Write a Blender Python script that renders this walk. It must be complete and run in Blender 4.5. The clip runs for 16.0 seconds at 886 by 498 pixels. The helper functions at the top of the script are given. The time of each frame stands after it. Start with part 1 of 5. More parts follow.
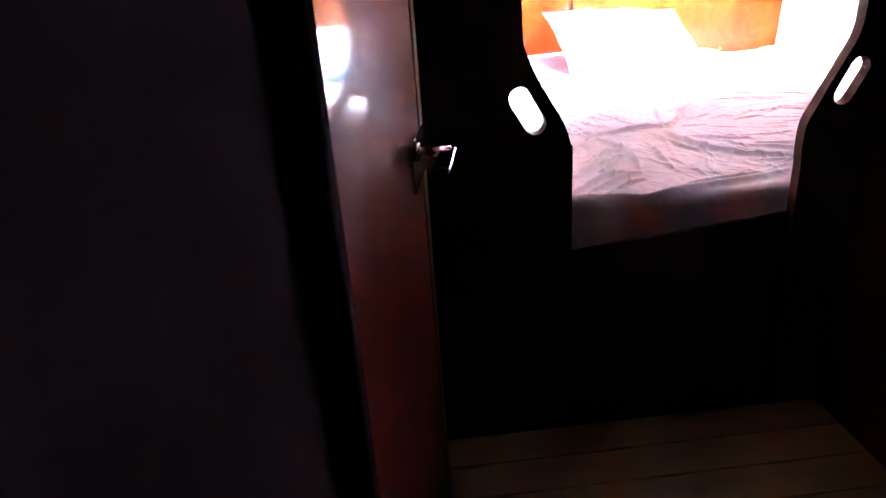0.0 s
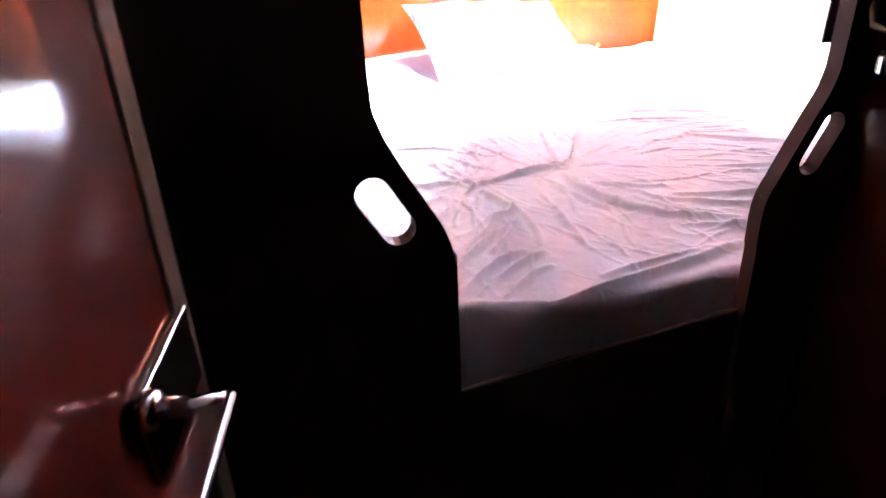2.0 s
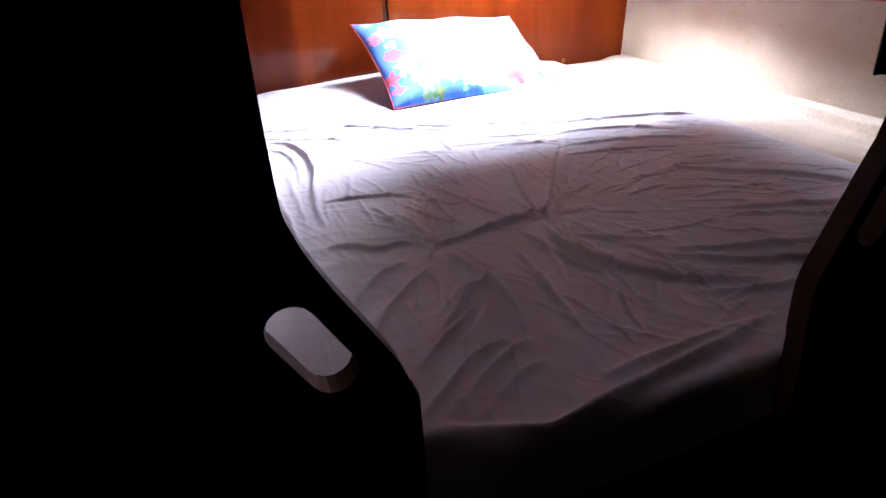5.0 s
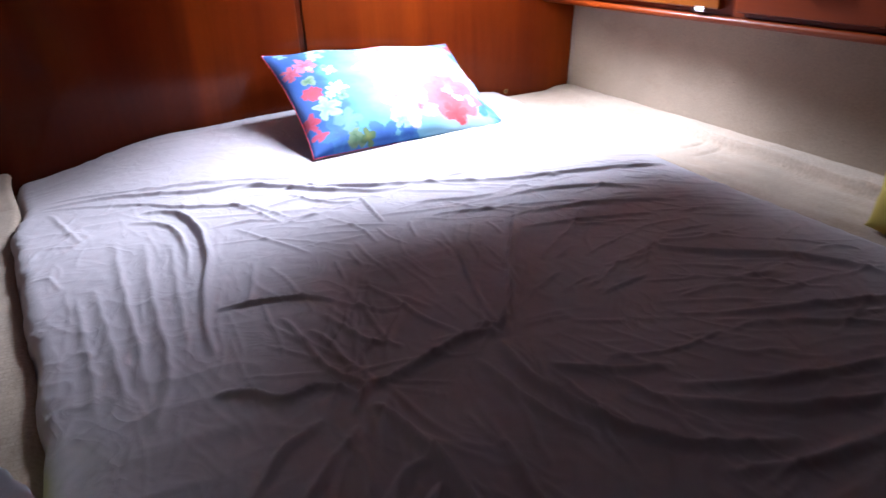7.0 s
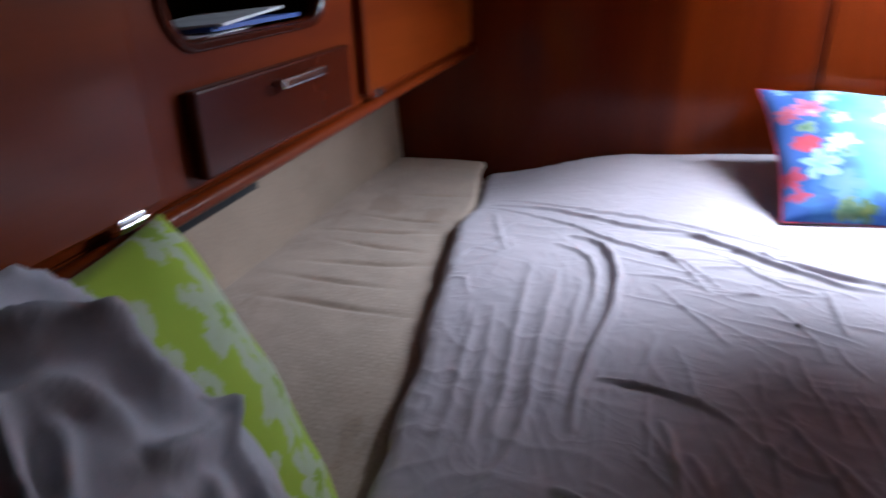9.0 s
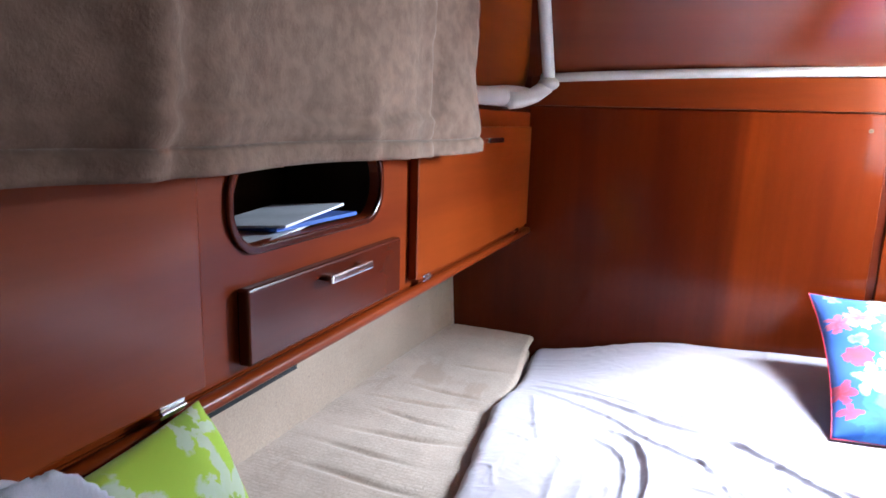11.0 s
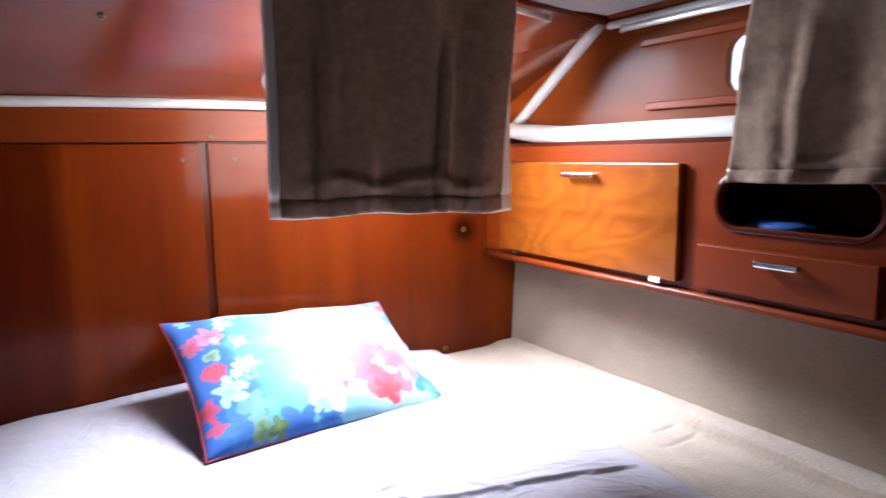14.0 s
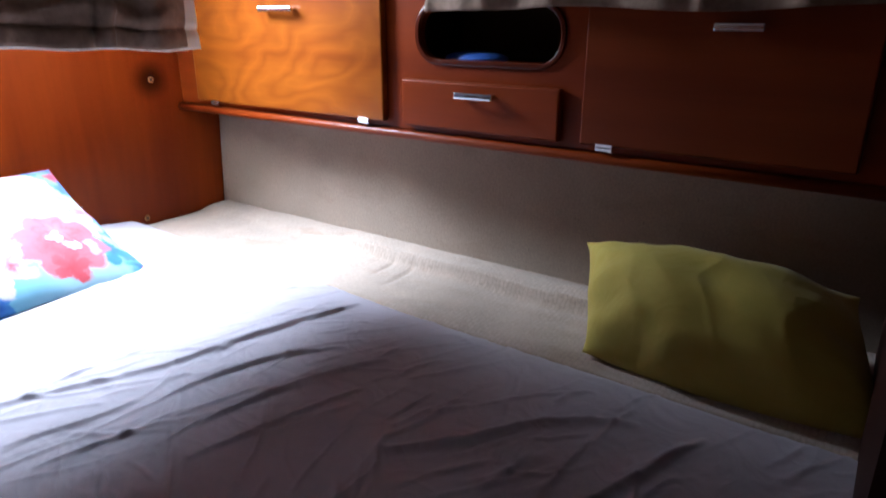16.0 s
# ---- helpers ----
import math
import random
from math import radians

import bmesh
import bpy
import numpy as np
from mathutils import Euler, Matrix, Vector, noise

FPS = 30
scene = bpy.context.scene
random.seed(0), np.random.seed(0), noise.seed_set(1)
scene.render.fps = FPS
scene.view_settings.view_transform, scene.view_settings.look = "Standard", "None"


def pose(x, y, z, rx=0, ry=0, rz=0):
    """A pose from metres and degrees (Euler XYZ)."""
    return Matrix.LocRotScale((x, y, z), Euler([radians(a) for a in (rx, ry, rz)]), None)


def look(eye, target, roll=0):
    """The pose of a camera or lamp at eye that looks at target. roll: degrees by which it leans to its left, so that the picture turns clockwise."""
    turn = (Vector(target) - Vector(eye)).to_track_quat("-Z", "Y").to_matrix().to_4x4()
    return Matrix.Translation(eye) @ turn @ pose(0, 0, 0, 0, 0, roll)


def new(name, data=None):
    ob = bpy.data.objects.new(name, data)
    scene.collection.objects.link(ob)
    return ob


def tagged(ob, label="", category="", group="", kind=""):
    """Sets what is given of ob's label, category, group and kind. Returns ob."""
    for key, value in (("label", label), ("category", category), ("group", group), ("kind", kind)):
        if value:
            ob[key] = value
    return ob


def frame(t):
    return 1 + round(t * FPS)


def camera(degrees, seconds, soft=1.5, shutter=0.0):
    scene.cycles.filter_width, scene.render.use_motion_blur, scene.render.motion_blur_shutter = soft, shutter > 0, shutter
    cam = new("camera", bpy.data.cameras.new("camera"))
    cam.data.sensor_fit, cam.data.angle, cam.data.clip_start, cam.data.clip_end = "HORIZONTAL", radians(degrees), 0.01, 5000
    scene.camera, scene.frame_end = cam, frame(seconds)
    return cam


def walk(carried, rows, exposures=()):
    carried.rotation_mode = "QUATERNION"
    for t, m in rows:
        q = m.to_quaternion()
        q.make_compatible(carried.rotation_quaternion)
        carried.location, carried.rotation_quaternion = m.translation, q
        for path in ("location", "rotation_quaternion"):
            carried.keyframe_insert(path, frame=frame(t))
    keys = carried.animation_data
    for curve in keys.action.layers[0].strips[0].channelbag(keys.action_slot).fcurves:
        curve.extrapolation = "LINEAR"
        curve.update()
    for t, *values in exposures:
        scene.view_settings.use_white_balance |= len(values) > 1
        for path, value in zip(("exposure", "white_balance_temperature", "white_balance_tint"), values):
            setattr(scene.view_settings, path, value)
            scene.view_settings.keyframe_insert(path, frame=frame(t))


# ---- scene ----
cam = camera(68.2, 16.0, shutter=0.4)
PATH = [
    (0, (-0.942, -0.408, 1.248), (-0.824, 1.416, 0.436), -4.1),
    (0.5, (-0.911, -0.303, 1.275), (-0.775, 1.52, 0.463), -3.9),
    (1, (-0.878, -0.128, 1.288), (-0.688, 1.666, 0.424), -4.9),
    (1.5, (-0.843, -0.014, 1.294), (-0.492, 1.733, 0.386), -3.2),
    (2, (-0.809, 0.113, 1.289), (-0.331, 1.832, 0.385), -2.3),
    (2.5, (-0.773, 0.21, 1.274), (-0.156, 1.868, 0.341), -2.1),
    (3, (-0.752, 0.267, 1.273), (-0.25, 1.958, 0.330), -2.9),
    (5.3, (-0.708, 0.41, 1.289), (-0.104, 2.115, 0.435), -3.0),
    (5.5, (-0.7, 0.442, 1.293), (-0.067, 2.15, 0.468), -1.5),
    (6, (-0.651, 0.561, 1.310), (0.138, 2.182, 0.443), -1.5),
    (6.5, (-0.602, 0.64, 1.319), (0.224, 2.242, 0.453), -2.0),
    (7, (-0.571, 0.717, 1.317), (0.189, 2.344, 0.438), -2.2),
    (7.5, (-0.51, 0.813, 1.319), (0.021, 2.543, 0.469), -3.2),
    (8, (-0.525, 0.831, 1.312), (-0.148, 2.599, 0.457), -4.0),
    (8.5, (-0.534, 0.872, 1.319), (-0.452, 2.698, 0.507), -3.9),
    (9, (-0.504, 0.92, 1.319), (-1.01, 2.678, 0.509), -1.6),
    (9.2, (-0.498, 0.922, 1.319), (-1.208, 2.597, 0.489), -0.6),
    (11.3, (-0.417, 0.906, 1.419), (-1.148, 2.73, 1.051), 1.7),
    (11.5, (-0.397, 0.922, 1.413), (-1.029, 2.777, 1.013), 0.6),
    (12, (-0.367, 0.947, 1.415), (-0.633, 2.892, 1.030), -0.7),
    (12.5, (-0.375, 0.975, 1.416), (-0.227, 2.944, 1.097), -2.2),
    (13, (-0.393, 1.006, 1.426), (0.05, 2.931, 1.115), -1.7),
    (13.5, (-0.395, 1.013, 1.418), (0.325, 2.855, 1.117), -0.6),
    (14, (-0.387, 1.02, 1.419), (0.629, 2.719, 1.131), -0.8),
    (14.5, (-0.379, 1.028, 1.421), (0.873, 2.565, 1.160), -1.4),
    (15, (-0.346, 1.043, 1.398), (1.126, 2.35, 1.042), -0.5),
    (15.5, (-0.312, 1.048, 1.371), (1.245, 2.196, 0.865), -0.7),
    (16, (-0.301, 1.048, 1.338), (1.236, 2.135, 0.664), -0.0),
]

# ---- world and light ----
EXPOSURES = [
    (0.0, 4.5, 6250, 17), (2.5, 4.45, 6250, 17), (3.2, 4.15, 6300, 14), (5.3, 0.65, 6500, 17), (6.0, 0.1, 6500, 17), (7.0, -0.28, 6500, 17), (8.0, -0.5, 6450, 16), (9.0, -0.62, 6400, 15), (9.2, -0.6, 6400, 15),
    (11.3, 0.85, 6200, 10), (11.6, 0.75, 6200, 10), (12.0, 0.5, 6200, 10), (13.0, 0.05, 6450, 13), (14.5, -0.45, 6500, 15), (15.0, -0.6, 6300, 13), (16.0, -0.58, 6050, 11),
]
walk(cam, [(t, look(eye, target, roll)) for t, eye, target, roll in PATH], EXPOSURES)

world = bpy.data.worlds.new("sky")
scene.world = world
world.use_nodes = True
sky = world.node_tree.nodes.new("ShaderNodeTexSky")
sky.sky_type, sky.sun_disc = "NISHITA", False
sky.sun_elevation, sky.sun_rotation = radians(55), radians(200)
world.node_tree.links.new(sky.outputs["Color"], world.node_tree.nodes["Background"].inputs["Color"])
world.node_tree.nodes["Background"].inputs["Strength"].default_value = 0.12


def window_light(name, m, width, height, watts, colour, spread=180):
    """Daylight that enters at an opening."""
    lamp = bpy.data.lights.new(name, "AREA")
    lamp.shape, lamp.size, lamp.size_y, lamp.energy, lamp.color = "RECTANGLE", width, height, watts, colour
    lamp.spread = radians(spread)
    ob = new(name, lamp)
    ob.matrix_world = m
    return ob


# the slope of the upper aft panel: y and z of its lower and upper edge
AFT_LOW, AFT_HIGH = (2.985, 1.565), (2.567, 1.850)
SLOPE = math.degrees(math.atan2(AFT_HIGH[1] - AFT_LOW[1], AFT_LOW[0] - AFT_HIGH[0]))
HATCH = (0.468, 2.772, 1.716)

window_light("hatch_daylight", pose(HATCH[0], HATCH[1], HATCH[2], -SLOPE - 11, 12, 0), 0.57, 0.32, 106, (0.72, 0.855, 1.0), 132)
window_light("port_daylight_right", pose(1.26, 1.64, 1.63, 0, 90, 0), 0.24, 1.6, 3.0, (0.95, 0.98, 1.0))
window_light("port_daylight_left", pose(-1.26, 1.64, 1.63, 0, -90, 0), 0.24, 1.6, 3.0, (0.95, 0.98, 1.0))


# ---- materials ----
def material(name, rough=0.5, coat=0.0):
    m = bpy.data.materials.new(name)
    m.use_nodes = True
    nodes, links = m.node_tree.nodes, m.node_tree.links
    bsdf = nodes["Principled BSDF"]
    bsdf.inputs["Roughness"].default_value = rough
    bsdf.inputs["Coat Weight"].default_value = coat
    bsdf.inputs["Coat Roughness"].default_value = 0.14
    bsdf.inputs["Specular IOR Level"].default_value = 0.3
    return m, nodes, links, bsdf


def coords(nodes, links, scale, kind="Object"):
    tc = nodes.new("ShaderNodeTexCoord")
    mp = nodes.new("ShaderNodeMapping")
    mp.inputs["Scale"].default_value = scale
    links.new(tc.outputs[kind], mp.inputs["Vector"])
    return mp.outputs["Vector"]


def noise_tex(nodes, links, vec, scale, detail=4.0, rough=0.55, distort=0.0):
    n = nodes.new("ShaderNodeTexNoise")
    n.inputs["Scale"].default_value, n.inputs["Detail"].default_value = scale, detail
    n.inputs["Roughness"].default_value, n.inputs["Distortion"].default_value = rough, distort
    links.new(vec, n.inputs["Vector"])
    return n.outputs["Fac"]


def ramp(nodes, links, fac, stops):
    r = nodes.new("ShaderNodeValToRGB")
    r.color_ramp.interpolation = "EASE"
    el = r.color_ramp.elements
    while len(el) < len(stops):
        el.new(0.5)
    for e, (p, c) in zip(el, stops):
        e.position, e.color = p, (*c, 1)
    links.new(fac, r.inputs["Fac"])
    return r.outputs["Color"]


def mix(nodes, links, fac, a, b, blend="MIX"):
    n = nodes.new("ShaderNodeMix")
    n.data_type, n.blend_type = "RGBA", blend
    for key, v in ((0, fac), (6, a), (7, b)):
        if isinstance(v, (int, float)):
            n.inputs[key].default_value = v
        elif isinstance(v, tuple):
            n.inputs[key].default_value = (*v, 1)
        else:
            links.new(v, n.inputs[key])
    return n.outputs[2]


def calc(nodes, links, op, a, b=0.0, clamp=False):
    n = nodes.new("ShaderNodeMath")
    n.operation, n.use_clamp = op, clamp
    for i, v in enumerate((a, b)):
        if isinstance(v, (int, float)):
            n.inputs[i].default_value = v
        else:
            links.new(v, n.inputs[i])
    return n.outputs[0]


def bump(nodes, links, bsdf, height, strength, distance=0.002):
    b = nodes.new("ShaderNodeBump")
    b.inputs["Strength"].default_value, b.inputs["Distance"].default_value = strength, distance
    links.new(height, b.inputs["Height"])
    links.new(b.outputs["Normal"], bsdf.inputs["Normal"])


def wood(name, light, dark, grain="z", rough=0.32, coat=0.35, figure=None, stain=None, grain_depth=0.45, gloss=0.16, shine=0.12, leaf=None):
    """Varnished mahogany; the grain runs along the axis named. figure: centre of a cathedral figure."""
    m, nodes, links, bsdf = material(name, rough, coat)
    bsdf.inputs["Specular IOR Level"].default_value = shine
    bsdf.inputs["Coat Roughness"].default_value = gloss
    stretch = {"x": (0.7, 9, 9), "y": (9, 0.7, 9), "z": (9, 9, 0.7)}[grain]
    vec = coords(nodes, links, stretch)
    fine = noise_tex(nodes, links, coords(nodes, links, tuple(7 * s for s in stretch)), 1.0, 5, 0.65)
    bands = noise_tex(nodes, links, vec, 0.9, 3, 0.5)
    blotch = noise_tex(nodes, links, coords(nodes, links, (1, 1, 1)), 2.3, 3)
    mid = tuple(0.5 * (a + b) for a, b in zip(light, dark))
    col = ramp(nodes, links, bands, [(0.28, dark), (0.5, mid), (0.72, light)])
    if figure:
        tc = nodes.new("ShaderNodeTexCoord")
        mp = nodes.new("ShaderNodeMapping")
        mp.inputs["Location"].default_value = tuple(-a * c for a, c in zip((0, 2.4, 5.0), figure))
        mp.inputs["Scale"].default_value = (0.0, 2.4, 5.0)
        links.new(tc.outputs["Object"], mp.inputs["Vector"])
        swirl = noise_tex(nodes, links, mp.outputs["Vector"], 1.5, 2.0, 0.4, 0.2)
        lens = nodes.new("ShaderNodeVectorMath")
        lens.operation = "LENGTH"
        links.new(mp.outputs["Vector"], lens.inputs[0])
        lines = calc(nodes, links, "PINGPONG", calc(nodes, links, "MULTIPLY", calc(nodes, links, "ADD", swirl, calc(nodes, links, "MULTIPLY", lens.outputs["Value"], 0.55)), 5.5), 0.5)
        rings = ramp(nodes, links, lines, [(0.0, dark), (0.35, light), (0.5, tuple(1.25 * c for c in light))])
        col = mix(nodes, links, 0.28, col, rings)
    col = mix(nodes, links, calc(nodes, links, "MULTIPLY", fine, grain_depth), col, tuple(0.55 * c for c in dark))
    col = mix(nodes, links, 0.5, col, ramp(nodes, links, blotch, [(0.1, (0.55, 0.50, 0.48)), (0.9, (1.0, 1.0, 1.0))]), "MULTIPLY")
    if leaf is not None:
        # colour darkened where x is below the limit leaf, the edge running with the grain
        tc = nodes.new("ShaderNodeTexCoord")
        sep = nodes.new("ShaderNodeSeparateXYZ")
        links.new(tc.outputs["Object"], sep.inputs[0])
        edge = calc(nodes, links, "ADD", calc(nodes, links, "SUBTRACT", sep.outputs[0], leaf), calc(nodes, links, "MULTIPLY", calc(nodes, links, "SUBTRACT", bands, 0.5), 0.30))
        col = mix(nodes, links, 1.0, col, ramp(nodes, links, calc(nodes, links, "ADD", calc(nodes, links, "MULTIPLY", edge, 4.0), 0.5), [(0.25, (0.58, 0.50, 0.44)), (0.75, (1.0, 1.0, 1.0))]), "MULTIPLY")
    if stain:
        tc = nodes.new("ShaderNodeTexCoord")
        far = nodes.new("ShaderNodeVectorMath")
        far.operation = "DISTANCE"
        far.inputs[1].default_value = stain
        links.new(tc.outputs["Object"], far.inputs[0])
        worn = calc(nodes, links, "ADD", far.outputs["Value"], calc(nodes, links, "MULTIPLY", blotch, 0.03))
        col = mix(nodes, links, 1.0, col, ramp(nodes, links, worn, [(0.035, (0.22, 0.18, 0.16)), (0.095, (1.0, 1.0, 1.0))]), "MULTIPLY")
    links.new(col, bsdf.inputs["Base Color"])
    links.new(calc(nodes, links, "ADD", calc(nodes, links, "MULTIPLY", fine, 0.03), rough), bsdf.inputs["Roughness"])
    bump(nodes, links, bsdf, fine, 0.06, 0.001)
    return m


def cloth(name, colour, weave=900, rough=0.9, sheen=0.2, spread=0.12, bumps=0.12, creases=False):
    m, nodes, links, bsdf = material(name, rough)
    vec = coords(nodes, links, (1, 1, 1))
    big = noise_tex(nodes, links, vec, 5.0, 4)
    fine = noise_tex(nodes, links, vec, weave, 2)
    lo, hi = tuple(c * (1 - spread) for c in colour), tuple(min(1.0, c * (1 + spread)) for c in colour)
    col = ramp(nodes, links, big, [(0.3, lo), (0.7, hi)])
    col = mix(nodes, links, 0.35, col, ramp(nodes, links, fine, [(0.3, (0.7, 0.7, 0.7)), (0.7, (1.0, 1.0, 1.0))]), "MULTIPLY")
    links.new(col, bsdf.inputs["Base Color"])
    bsdf.inputs["Sheen Weight"].default_value = sheen
    if creases:
        soft = noise_tex(nodes, links, vec, 11.0, 2, 0.5, 1.2)
        ridge = calc(nodes, links, "ABSOLUTE", calc(nodes, links, "SUBTRACT", soft, 0.5))
        fine = calc(nodes, links, "ADD", calc(nodes, links, "MULTIPLY", ridge, -3.0), calc(nodes, links, "MULTIPLY", fine, 0.08))
        bump(nodes, links, bsdf, fine, 0.42, 0.004)
    else:
        bump(nodes, links, bsdf, fine, bumps, 0.001)
    return m


def velour(name, colour):
    """A brushed pile: soft rubbed marks, a fine tooth and a bright sheen where it turns away."""
    m, nodes, links, bsdf = material(name, 0.95)
    streak = noise_tex(nodes, links, coords(nodes, links, (6, 6, 5)), 1.0, 3, 0.5, 0.4)
    rub = noise_tex(nodes, links, coords(nodes, links, (1, 1, 1)), 42.0, 4, 0.6)
    pile = noise_tex(nodes, links, coords(nodes, links, (1, 1, 1)), 260.0, 2)
    dark, pale = tuple(0.80 * c for c in colour), tuple(min(1.0, 1.15 * c) for c in colour)
    col = ramp(nodes, links, streak, [(0.30, dark), (0.52, colour), (0.74, pale)])
    col = mix(nodes, links, 0.55, col, ramp(nodes, links, rub, [(0.34, (0.55, 0.54, 0.53)), (0.66, (1.0, 1.0, 1.0))]), "MULTIPLY")
    links.new(col, bsdf.inputs["Base Color"])
    bsdf.inputs["Sheen Weight"].default_value = 0.25
    bsdf.inputs["Sheen Roughness"].default_value = 0.35
    bsdf.inputs["Sheen Tint"].default_value = (0.75, 0.66, 0.56, 1)
    bump(nodes, links, bsdf, calc(nodes, links, "ADD", rub, calc(nodes, links, "MULTIPLY", pile, 0.5)), 0.5, 0.003)
    return m


def carpet(name, colour, worn=0.8, rows=0.0):
    """A looped pile; rows: the depth of the short dashes woven across it."""
    m, nodes, links, bsdf = material(name, 0.95)
    vec = coords(nodes, links, (1, 1, 1))
    blot = noise_tex(nodes, links, vec, 4.0, 5, 0.6)
    tuft = noise_tex(nodes, links, vec, 190.0, 3, 0.7)
    flecks = noise_tex(nodes, links, vec, 90.0, 2, 0.5)
    col = ramp(nodes, links, blot, [(0.3, tuple(0.90 * c for c in colour)), (0.7, tuple(1.06 * c for c in colour))])
    col = mix(nodes, links, 0.45, col, ramp(nodes, links, tuft, [(0.3, (0.6, 0.6, 0.6)), (0.7, (1.0, 1.0, 1.0))]), "MULTIPLY")
    rubbed = noise_tex(nodes, links, coords(nodes, links, (7, 3.2, 7)), 1.0, 4, 0.6)
    col = mix(nodes, links, worn, col, ramp(nodes, links, rubbed, [(0.56, (1.0, 1.0, 1.0)), (0.66, (0.74, 0.67, 0.62))]), "MULTIPLY")
    height = tuft
    if rows:
        weave = nodes.new("ShaderNodeTexBrick")
        weave.inputs["Scale"].default_value = 1.0
        weave.inputs["Brick Width"].default_value, weave.inputs["Row Height"].default_value = 0.022, 0.011
        weave.inputs["Mortar Size"].default_value, weave.inputs["Mortar Smooth"].default_value = 0.0026, 0.8
        weave.inputs["Color1"].default_value, weave.inputs["Color2"].default_value = (1, 1, 1, 1), (0.9, 0.9, 0.9, 1)
        weave.inputs["Mortar"].default_value = (1 - rows, 1 - rows, 1 - rows, 1)
        shake = nodes.new("ShaderNodeVectorMath")
        shake.operation = "MULTIPLY_ADD"
        wob = nodes.new("ShaderNodeTexNoise")
        wob.inputs["Scale"].default_value = 60.0
        links.new(vec, wob.inputs["Vector"])
        links.new(wob.outputs["Color"], shake.inputs[0])
        shake.inputs[1].default_value = (0.012, 0.012, 0.0)
        links.new(vec, shake.inputs[2])
        links.new(shake.outputs[0], weave.inputs["Vector"])
        fade = ramp(nodes, links, noise_tex(nodes, links, vec, 6.0, 2), [(0.35, (0.15, 0.15, 0.15)), (0.6, (1.0, 1.0, 1.0))])
        col = mix(nodes, links, fade, col, mix(nodes, links, 1.0, col, weave.outputs["Color"], "MULTIPLY"))
        height = calc(nodes, links, "ADD", calc(nodes, links, "MULTIPLY", tuft, 0.6), weave.outputs["Color"])
    col = mix(nodes, links, calc(nodes, links, "GREATER_THAN", flecks, 0.74), col, tuple(0.6 * c for c in colour))
    links.new(col, bsdf.inputs["Base Color"])
    bsdf.inputs["Sheen Weight"].default_value = 0.2
    bump(nodes, links, bsdf, height, 0.4, 0.003)
    return m


def plain(name, colour, rough=0.5, metal=0.0, coat=0.0, spread=0.1, shine=0.3):
    m, nodes, links, bsdf = material(name, rough, coat)
    bsdf.inputs["Specular IOR Level"].default_value = shine
    vec = coords(nodes, links, (1, 1, 1))
    blot = noise_tex(nodes, links, vec, 14.0, 5, 0.6)
    lo, hi = tuple(c * (1 - spread) for c in colour), tuple(min(1.0, c * (1 + spread)) for c in colour)
    links.new(ramp(nodes, links, blot, [(0.3, lo), (0.7, hi)]), bsdf.inputs["Base Color"])
    bsdf.inputs["Metallic"].default_value = metal
    return m


